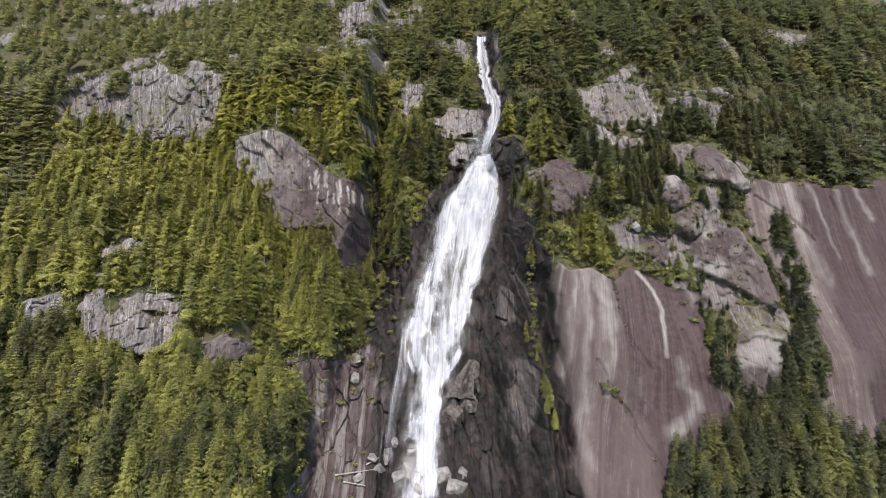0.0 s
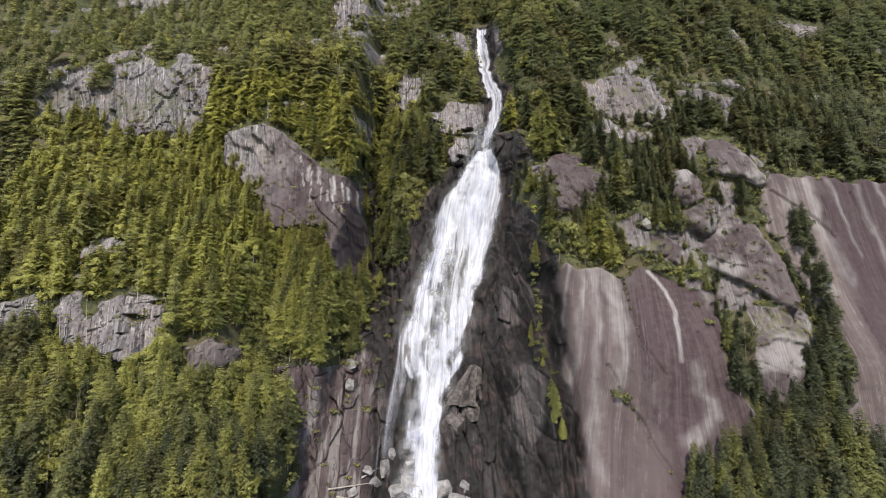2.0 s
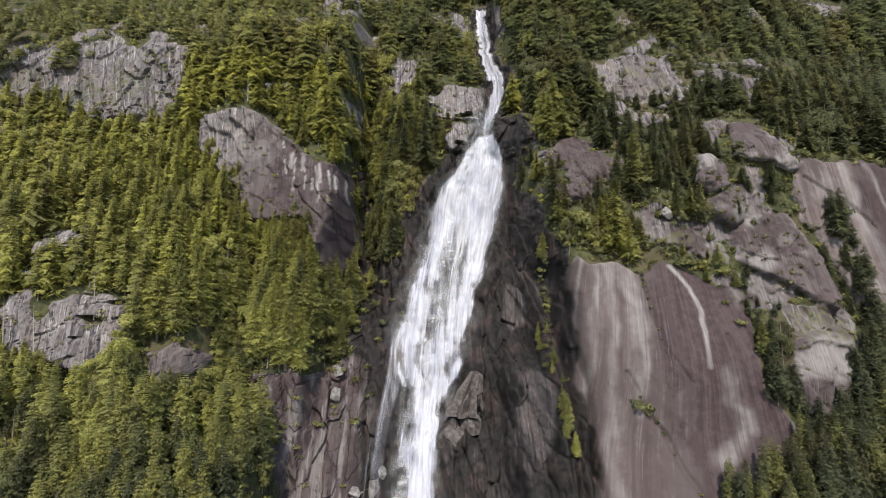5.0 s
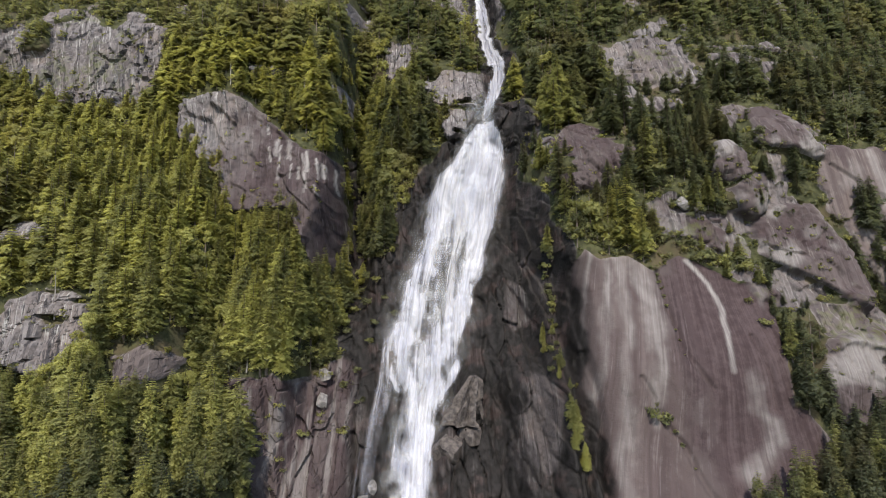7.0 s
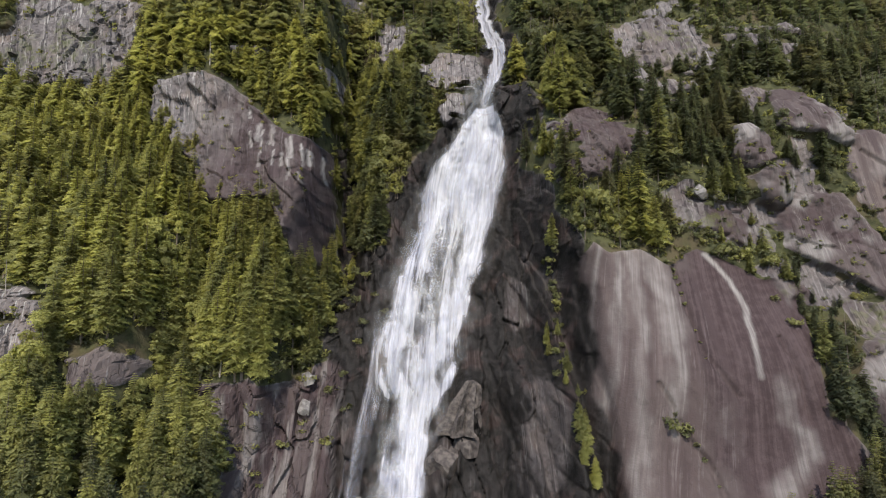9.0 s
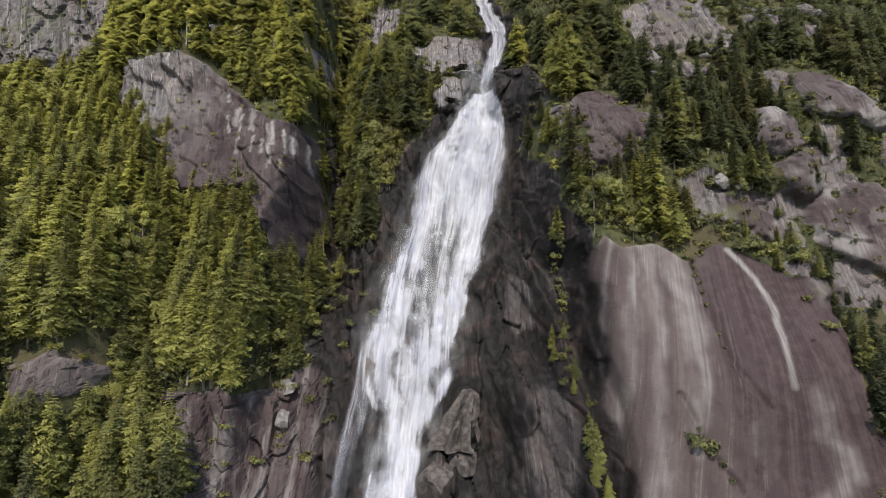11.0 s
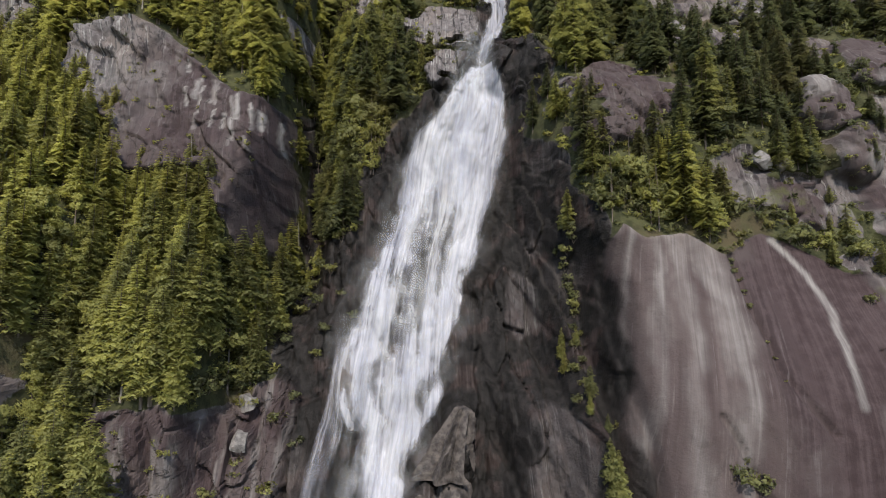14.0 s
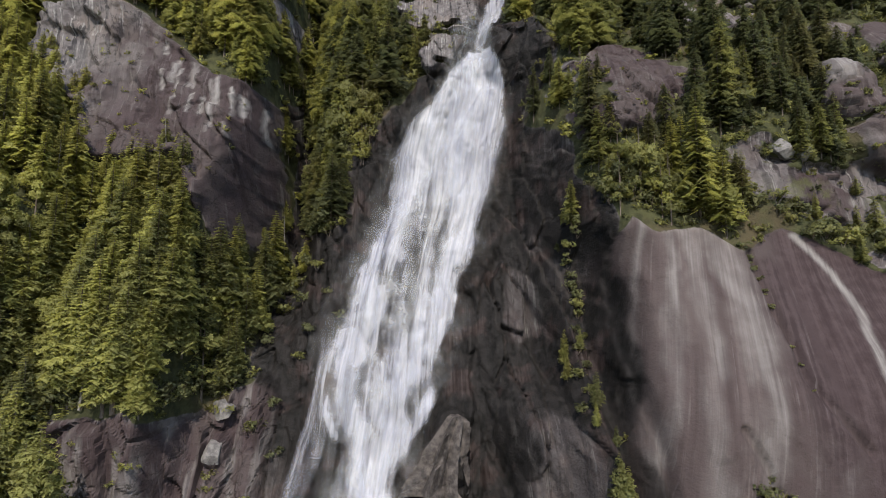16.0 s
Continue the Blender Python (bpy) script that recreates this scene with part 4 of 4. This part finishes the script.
    # between gully and falls the hill's shadow is painted in as darker tone
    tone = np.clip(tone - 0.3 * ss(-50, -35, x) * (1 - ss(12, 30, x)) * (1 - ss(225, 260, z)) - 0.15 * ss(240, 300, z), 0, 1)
    # gorge wood: low tone, shade put into the leaf colour, easing towards the falls
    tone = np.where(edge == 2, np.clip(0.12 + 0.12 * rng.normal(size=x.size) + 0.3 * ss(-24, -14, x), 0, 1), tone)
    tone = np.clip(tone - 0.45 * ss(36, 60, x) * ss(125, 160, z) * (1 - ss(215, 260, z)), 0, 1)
    bluff = (x > 98) & (x < 192) & (z > 84) & (z < 200)
    h = np.where(bluff, 0.68 * h, h)
    h = np.where((x > 172) & (x < 194) & (z > 52) & (z < 142) & (inrock > 0.3), 12 + 6 * rng.random(x.size), h)
    low_right = (x > 95) & (z < 48)
    h = np.where(low_right, np.maximum(h, 17 + 9 * rng.random(x.size)), h)
    return x, y, z, h, tone


TX, TY, TZ, TH, TT = plant()
stretch = np.flatnonzero((TX > -140) & (TX < 10) & (TZ > 45) & (TZ < 190))
near = stretch[np.argsort(TY[stretch])][:300]
near_set = np.zeros(TX.size, bool)
near_set[near] = True

FINE = [conifer(20, r, 34, 8, 4, s, d) for r, s, d in ((3.3, 1, 0.5), (3.9, 2, 0.65), (2.9, 3, 0.4), (4.3, 4, 0.7), (3.5, 5, 0.55))]
MIDDLE = [conifer(20, r, 20, 6, 2, s, d) for r, s, d in ((3.3, 11, 0.5), (4.0, 12, 0.65), (2.9, 13, 0.4), (4.4, 14, 0.7), (3.6, 15, 0.55), (3.2, 16, 0.45))]
COARSE = [conifer(20, r, 9, 4, 2, s, d) for r, s, d in ((3.4, 41, 0.5), (4.1, 42, 0.65), (3.0, 43, 0.4), (4.5, 44, 0.7))]
LEAFY = [broadleaf(14, 4.6, 420, s, 0.8) for s in (21, 22, 23)]
fir_models = []
for k, (v, f) in enumerate(FINE):
    tv, tf = trunk_arrays(20, 0.32)
    fir_models.append((mesh_from("trunk", tv, tf, BARK), mesh_from("crown", v, f, LEAF_ONE, [("tone", np.full(len(v), 0.25 + k / 4.0))], True, puffed(v, 20, 3.0))))


for k in range(3):
    v, f = broadleaf(20, 4.4, 2300, 25 + k, 0.42)
    tv, tf = trunk_arrays(20, 0.3, 5, 0.8)
    fir_models.append((mesh_from("trunk", tv, tf, BARK), mesh_from("crown", v, f, LEAF_ONE, [("tone", np.full(len(v), 0.7 + 0.4 * k))], True, puffed(v, 20, 5.0))))


def fir(models, m, label, name="conifer_tree", group="conifers on the ledges"):
    base = new(name)
    base.matrix_basis = m
    part("trunk", models[0], base)
    part("crown", models[1], base)
    return tagged(base, label, "tree", group)


firsts = {}
for n_, i in enumerate(near):
    k = int(rng.integers(len(FINE)))
    if TZ[i] > 62 and fbm(TX[i:i + 1], TZ[i:i + 1], 16.0, 3, 150)[0] > (0.4 if TX[i] < -92 or TZ[i] > 125 else 0.22):
        k = len(FINE) + int(rng.integers(3))
    sc = TH[i] / 20.0 * (0.8 if k >= len(FINE) else 1.0)
    m = Matrix.LocRotScale((TX[i], TY[i], TZ[i]), Euler((rng.normal() * 0.03, rng.normal() * 0.03, rng.random() * 6.28)), (sc * 1.1, sc * 1.1, sc))
    if k not in firsts:
        if k < len(FINE):
            firsts[k] = fir(fir_models[k], Matrix.Identity(4), "tall green conifer with drooping boughs on a ledge")
        else:
            firsts[k] = fir(fir_models[k], Matrix.Identity(4), "yellow-green broadleaf tree among conifers on a ledge", "broadleaf_tree", "broadleaf trees on the ledges")
        firsts[k].matrix_basis = m
    else:
        c = copy_thing(firsts[k], Matrix.Identity(4))
        c.matrix_basis = m


def forest(name, idx, models, mat, label, trunks=True, widen=1.0):
    """One joined wood of many trees past counting."""
    vs, fs, ns, tone, tvs, tfs, n0, t0 = [], [], [], [], [], [], 0, 0
    tv0, tf0 = trunk_arrays(20, 0.3, 3)
    for i in idx:
        v, f = models[int(rng.integers(len(models)))]
        sc, a = TH[i] / 20.0, rng.random() * 6.28
        c, s = math.cos(a) * sc * widen, math.sin(a) * sc * widen
        place = np.array((TX[i], TY[i], TZ[i]))
        vs.append(np.stack([v[:, 0] * c - v[:, 1] * s, v[:, 0] * s + v[:, 1] * c, v[:, 2] * sc], -1) + place)
        fs.append(f + n0)
        nv = puffed(v, 20, 3.4)
        ns.append(np.stack([nv[:, 0] * math.cos(a) - nv[:, 1] * math.sin(a), nv[:, 0] * math.sin(a) + nv[:, 1] * math.cos(a), nv[:, 2]], -1))
        n0 += len(v)
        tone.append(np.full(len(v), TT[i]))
        tvs.append(tv0 * np.array((sc, sc, sc)) + place)
        tfs.append(tf0 + t0)
        t0 += len(tv0)
    base = tagged(new(name), label, "forest", kind="stuff")
    part("crown", mesh_from("crown", np.concatenate(vs), np.concatenate(fs), mat, [("tone", np.concatenate(tone))], True, np.concatenate(ns)), base)
    part("trunk", mesh_from("trunk", np.concatenate(tvs), np.concatenate(tfs), BARK), base)


rest = np.flatnonzero(~near_set)
handy = (TZ[rest] < 235) & (np.abs(TX[rest]) < 240)
leafy = (fbm(TX[rest], TZ[rest], 20.0, 3, 140) + 0.8 * knoll(TX[rest], TZ[rest], 5, 205, 16, 40, 1.0) + 0.8 * knoll(TX[rest], TZ[rest], 75, 130, 25, 14, 1.0) > 0.55) & (TZ[rest] < 280) & ((TZ[rest] > 60) | (TX[rest] < 90))
TT[rest[leafy]] = np.clip(TT[rest[leafy]] + np.where(TX[rest[leafy]] > 40, 0.08, 0.3), 0, 1)
TH[rest[leafy]] *= 0.8
close = handy & (TX[rest] > -150) & (TX[rest] < 180) & (TZ[rest] < 190)
FULL = [conifer(20, r, 27, 7, 3, s, d) for r, s, d in ((3.0, 71, 0.5), (3.6, 72, 0.65), (2.6, 73, 0.4), (3.9, 74, 0.7), (3.2, 75, 0.55))]
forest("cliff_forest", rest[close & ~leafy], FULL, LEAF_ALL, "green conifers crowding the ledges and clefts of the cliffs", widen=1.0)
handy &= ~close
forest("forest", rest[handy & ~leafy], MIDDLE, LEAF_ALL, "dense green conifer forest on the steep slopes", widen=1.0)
forest("upper_forest", rest[~handy & ~close & ~leafy], COARSE, LEAF_HAZED, "conifer forest high on the mountain, coloured blue-green for haze", widen=1.2)
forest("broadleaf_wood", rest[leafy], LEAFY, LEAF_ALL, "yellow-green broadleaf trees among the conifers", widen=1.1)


def undergrowth(name, x, z, size, tone, label, models):
    y = face_y(x, z)
    vs, fs, ns, tn, n0 = [], [], [], [], 0
    for i in range(len(x)):
        v, f = models[i % len(models)]
        vs.append(v * np.array((size[i] * 1.2, size[i] * 1.2, size[i])) + np.array((x[i], y[i], z[i] - 0.2 * size[i])))
        fs.append(f + n0)
        ns.append(puffed(v, 1.0, 0.75))
        tn.append(np.full(len(v), tone[i]))
        n0 += len(v)
    me = mesh_from(name, np.concatenate(vs), np.concatenate(fs), LEAF_ALL, [("tone", np.concatenate(tn))], True, np.concatenate(ns))
    return tagged(new(name, me), label, "bushes", kind="stuff")


SHRUB = [broadleaf(1.0, 0.75, 40, s, 0.3) for s in (61, 62, 63, 64)]
ux, uz = scatter(-250, 260, 10, 290, (3.8, 4.2))
ur = lookup(ROCK, ux, uz)
smooth_rock = lookup(np.maximum(np.maximum(MASK["slab"], MASK["far_slab"]), MASK["dark"]), ux, uz)
luck = rng.random(ux.size)
dense = (ux > 48) & (ux < 135) & (uz > 112) & (uz < 160)
wanted = (dense & (ur < 0.5)) | ((ur < 0.35) & (luck < np.where(uz > 190, 0.66, 0.72))) | ((ur >= 0.35) & (ur < 0.9) & (luck < 0.75)) | ((ur >= 0.9) & (luck < np.where((ux > 108) & (uz < 205), 0.42, 0.16)) & (smooth_rock < 0.4))
wanted &= np.abs(ux - fall_mid(uz)) > fall_half(uz) + 2.5
ux, uz, ur = ux[wanted], uz[wanted], ur[wanted]
undergrowth("undergrowth", ux, uz, rng.uniform(1.4, 3.6, ux.size) * np.where(ur > 0.9, 0.6, 1.0), np.clip(rng.normal(0.62, 0.25, ux.size) - 0.35 * ss(40, 110, ux) - 0.2 * ss(170, 220, uz), 0, 1), "olive green shrubs and saplings on the ledges", SHRUB)


# ---- single bushes, pines, boulders and logs ----
def stems_arrays(seed):
    r = random.Random(seed)
    vs, fs = [], []
    for k in range(4):
        a, lean, n0 = 6.283 * (k + r.random()) / 4, 0.25 + 0.3 * r.random(), len(vs)
        for q in range(3):
            f = q / 2
            for c in range(3):
                b = 2.094 * c
                w = 0.035 * (1 - 0.7 * f)
                vs.append((math.cos(a) * lean * f + w * math.cos(b), math.sin(a) * lean * f + w * math.sin(b), -0.15 + 0.85 * f))
        for q in range(2):
            for c in range(3):
                i0, j0 = n0 + q * 3 + c, n0 + q * 3 + (c + 1) % 3
                fs += [(i0, j0, j0 + 3), (i0, j0 + 3, i0 + 3)]
    return np.array(vs), np.array(fs)


BUSH_MESH = []
for k in range(4):
    v, f = broadleaf(1.0, 0.7, 230, 80 + k, 0.15)
    sv, sf = stems_arrays(90 + k)
    BUSH_MESH.append((mesh_from("foliage", v, f, LEAF_ONE, [("tone", np.full(len(v), -1.3 + 0.3 * k))], True, puffed(v, 1.0, 0.7)), mesh_from("stem", sv, sf, BARK)))
first_bush = {}


def bush(x, z, size, label="leafy green bush rooted on a rock ledge"):
    k = int(rng.integers(4))
    m = Matrix.LocRotScale((x, float(face_y(x, z)), z - 0.1 * size), Euler((0, 0, rng.random() * 6.28)), (size * 1.25, size * 1.25, size))
    if k not in first_bush:
        b = tagged(new("bush"), label, "bush", "bushes on the ledges")
        part("foliage", BUSH_MESH[k][0], b), part("stem", BUSH_MESH[k][1], b)
        first_bush[k] = b
    else:
        b = tagged(copy_thing(first_bush[k], Matrix.Identity(4)), label)
    b.matrix_basis = m


for k in range(62):
    bx = rng.uniform(50, 128)
    edge = np.interp(bx, [50, 54, 63, 69, 88, 99, 111, 127, 130], [118, 126, 128, 124, 121, 125, 115, 112, 104])
    bush(bx, edge + rng.uniform(-1.0, 9.0) * (1.0 if bx < 95 else 0.6), rng.uniform(1.8, 4.4))
for k in range(22):
    bx = rng.uniform(172, 250)
    bush(bx, np.interp(bx, [172, 181, 206, 250], [167, 172, 169, 171]) + rng.uniform(-1.5, 4.0), rng.uniform(1.8, 4.2))
for k in range(16):
    bush(np.interp(k, [0, 7, 12, 15], [51, 50.5, 48.5, 47]) + rng.uniform(-1.6, 1.6), 120 - 3.0 * k + rng.uniform(-1, 1), rng.uniform(1.8, 3.4), "small green bush in a cleft of dark rock")
for bx, bz, size in ((78, 60.5, 4.5), (81, 58, 3.6), (76, 62.5, 3.0), (84, 55, 1.6), (-31, 128, 5.0), (-26, 124, 4.2), (-36, 126, 4.0), (-23, 127, 3.4), (-32, 60, 3.0), (-37, 50, 3.0), (-47, 56, 2.4), (-53, 49, 3.0), (-60, 42, 2.6),
                    (125, 92, 3.0), (122, 100, 2.4), (-20, 96, 2.6), (-24, 104, 2.4), (-28, 92, 2.6)):
    bush(bx, bz, size, "low olive bush clinging to a rock crack")


for bx, bz, size in ((-44, 104, 4.6), (-40, 97, 3.8), (-37, 108, 4.2), (-33, 101, 3.4), (-41, 88, 3.0), (-35, 114, 4.4), (-29, 112, 3.2), (-46, 112, 4.8), (-38, 66, 3.2), (-34, 72, 2.6), (-30, 84, 2.4), (-42, 116, 4.6)):
    bush(bx, bz, size, "dark green bush on a wet ledge beside the falls")


for k in range(15):
    bz = 114 - 36 * rng.random() ** 1.4
    bush(np.interp(bz, [84, 96, 113], [91, 90, 89]) + rng.uniform(-0.8, 0.8), bz, rng.uniform(0.5, 1.3), "thin brown-green scrub along a slab crack")
for k in range(7):
    bz = 66 - 36 * rng.random()
    bush(np.interp(bz, [26, 39, 51, 60, 66], [98, 90, 86, 80, 77]) + rng.uniform(-0.6, 0.6), bz, rng.uniform(0.7, 1.5), "thin brown-green scrub along a slab crack")


for k in range(30):
    bush(rng.uniform(-90, -46), rng.uniform(74.5, 80), rng.uniform(2.6, 5.2), "bright green bush hanging over a cliff edge")
for k in range(16):
    bush(rng.uniform(-84, -66), rng.uniform(16, 46), rng.uniform(3.0, 6.0), "bright green bush beside the cliff foot")


def small_fir(x, z, height, k, label):
    c = copy_thing(firsts[k], Matrix.Identity(4))
    sc = height / 20.0
    c.matrix_basis = Matrix.LocRotScale((x, float(face_y(x, z)), z), Euler((0, 0, rng.random() * 6.28)), (sc, sc, sc))
    tagged(c, label)


for x, z, h, k in ((51, 50, 16, 2), (49, 49, 9, 0), (53, 42, 10, 3), (50, 60, 7, 1), (47, 72, 6, 2), (49, 88, 6, 0), (66, 132, 9, 2), (58, 130, 11, 1), (82, 128, 8, 3), (92, 132, 10, 0), (110, 122, 8, 2), (-28, 130, 16, 2), (-46, 100, 12, 0), (-42, 106, 10, 1), (-39, 112, 13, 3), (-23, 132, 18, 0), (-37, 133, 14, 1)):
    small_fir(x, z, h, k, "slender young conifer rooted in a rock cleft")

# two tall sparse pines beside the upper chute
for px_, pz_, ph, ps in ((19.5, 264, 36, 301), (25.0, 261, 33, 302)):
    pine = tagged(new("pine_tree"), "tall sparse pine with a bare trunk beside the upper chute", "tree", "pines by the upper chute")
    v, f = conifer(ph, 4.6, 11, 4, 4, ps, 0.25, 0.38, 0.35)
    tv, tf = trunk_arrays(ph, 0.42, 6)
    part("trunk", mesh_from("trunk", tv, tf, BARK), pine)
    part("crown", mesh_from("crown", v, f, LEAF_ONE, [("tone", np.zeros(len(v)))], True, puffed(v, ph, 4.0)), pine)
    pine.matrix_basis = Matrix.Translation((px_, float(face_y(px_, pz_)) - 2.0, pz_))


def boulder(x, z, sx, sy, sz, seed, label, sink=0.25, mat=None):
    """A worn block: a cube cut by random planes and rounded by noise."""
    r = random.Random(seed)
    bm = bmesh.new()
    bmesh.ops.create_cube(bm, size=2.0)
    bmesh.ops.subdivide_edges(bm, edges=bm.edges[:], cuts=7, use_grid_fill=True)
    planes = [(Vector((r.gauss(0, 1), r.gauss(0, 1), r.gauss(0, 1))).normalized(), 0.56 + 0.36 * r.random()) for _ in range(9)]
    for v in bm.verts:
        p = v.co * (1.25 / max(v.co.length, 1e-6)) ** 0.12
        for nrm, d in planes:
            over = p.dot(nrm) - d
            if over > 0:
                p = p - nrm * over
        p = p + p.normalized() * 0.02 * noise.fractal(p * 2.1 + Vector((seed, 0, 0)), 0.8, 2.0, 3)
        v.co = Vector((p.x * sx, p.y * sy, p.z * sz))
    me = bpy.data.meshes.new("boulder")
    bm.to_mesh(me)
    bm.free()
    me.materials.append(mat or BOULDER)
    ob = tagged(new("boulder", me), label, "boulder", "boulders at the foot of the falls")
    ob.matrix_basis = Matrix.LocRotScale((x, float(face_y(x, z)) + sink * sy, z), Euler((r.gauss(0, 0.2), r.gauss(0, 0.2), r.random() * 6.28)), None)


for k, (x, z, w, h) in enumerate(((-14, 20, 6, 4.5), (-6, 17, 5, 4), (1, 19, 4.5, 4), (6, 14, 5, 4), (-22, 19, 4, 3.2), (-27, 27, 3.2, 3.6), (-31, 22, 3, 2.4), (-35, 26, 3.6, 2.6), (-40, 19, 3, 2.4), (-10, 12, 5, 4), (10, 20, 3, 3), (-17, 27, 2.6, 2.2), (-24, 32, 2.4, 2.6))):
    boulder(x, z, w, w * 0.8, h, 400 + k, "wet grey granite boulder at the foot of the falls")


def claw_rock(x, z, wide, deep, tall, label):
    """A folded rib of rock: sharp upright flutes under a hooked crest, its one flank sloping away."""
    rings, sides, verts = 22, 60, []
    for q in range(rings):
        f = q / (rings - 1)
        crest = 0.55 + 0.45 * (1 - f) ** 0.7 if f > 0.55 else 0.55 + 0.45 * 0.45 ** 0.7 + 0.5 * (0.55 - f)
        for s in range(sides):
            a = 6.283 * s / sides
            fold = abs(((s * 7.0 / sides + 0.25 * f + 0.12 * noise.noise(Vector((s * 0.2, f * 3, 4)))) % 1.0) - 0.35)
            rad = (crest + 0.3 * (1 - f)) * (0.52 + 0.85 * fold + 0.12 * noise.fractal(Vector((math.cos(a) * 1.5, math.sin(a) * 1.5, f * 4.0)), 0.8, 2.0, 3))
            lean = wide * (0.75 * f ** 1.5 - 0.35)
            hook = 0.16 * tall * max(0.0, math.cos(a)) * f ** 3
            verts.append((lean + rad * wide * math.cos(a) * (1.0 if math.cos(a) > 0 else 1.45 - 0.55 * f), rad * deep * math.sin(a), -tall + 2 * tall * f - hook))
    verts.append((wide * 0.5, 0, tall * 1.02))
    top = len(verts) - 1
    faces = []
    for q in range(rings - 1):
        for s in range(sides):
            i, j = q * sides + s, q * sides + (s + 1) % sides
            faces += [(i, j, j + sides), (i, j + sides, i + sides)]
    faces += [((rings - 1) * sides + s, (rings - 1) * sides + (s + 1) % sides, top) for s in range(sides)]
    ob = tagged(new("boulder", mesh_from("boulder", verts, faces, WET_ROCK, (), False)), label, "boulder", "boulders at the foot of the falls")
    ob.matrix_basis = Matrix.Translation((x, float(face_y(x, z)) + 0.3 * deep, z))


claw_rock(14.0, 62, 5.6, 6.0, 9.5, "tall dark folded granite rib splitting the falls")
boulder(12.5, 49, 4.0, 4.4, 4.5, 442, "dark wet granite block beside the falls", 0.35, WET_ROCK)
boulder(5, 43, 6.5, 6.0, 8.5, 443, "square dark granite block splitting the falls", 0.35, WET_ROCK)
boulder(-18, 73, 3.6, 4.0, 10.0, 444, "dark granite fin in the falls", 0.35, WET_ROCK)
boulder(-47, 62.5, 2.4, 2.2, 2.6, 430, "pale square granite block wedged in the cliff", 0.1)
boulder(-46.5, 72, 2.8, 2.4, 2.4, 431, "grey granite block under an overhang", 0.1)
boulder(105, 143, 2.6, 2.2, 3.2, 432, "pale granite block on a broken ledge", 0.1)
boulder(110, 141, 2.2, 2.0, 2.2, 433, "pale granite block on a broken ledge", 0.1)


def fallen_log(x, z, length, turn, tilt):
    v, f = trunk_arrays(length, 0.42, 7, 0.98)
    ob = tagged(new("fallen_log", mesh_from("fallen_log", v, f, WOOD)), "bleached fallen log among the boulders", "log", "logs at the foot of the falls")
    ob.matrix_basis = Matrix.LocRotScale((x, float(face_y(x, z)) - 0.6, z + 0.4), Euler((0, radians(90 - tilt), radians(turn))), None)


fallen_log(-50, 20, 22, 8, 6)
fallen_log(-46, 17, 15, -14, -4)
fallen_log(-36, 24, 9, 30, 20)


def snag(x, z, height):
    v, f = trunk_arrays(height, 0.28, 5, 1.0)
    ob = tagged(new("dead_tree", mesh_from("dead_tree", v, f, WOOD)), "bare bleached dead trunk among living conifers", "dead tree", "dead trunks in the forest")
    ob.matrix_basis = Matrix.LocRotScale((x, float(face_y(x, z)) - 1.5, z), Euler((rng.normal() * 0.04, rng.normal() * 0.04, 0)), None)


for k in range(38):
    sx_, sz_ = rng.uniform(-200, -20), rng.uniform(70, 230)
    if lookup(ROCK, sx_, sz_) < 0.3:
        snag(sx_, sz_, rng.uniform(14, 24))
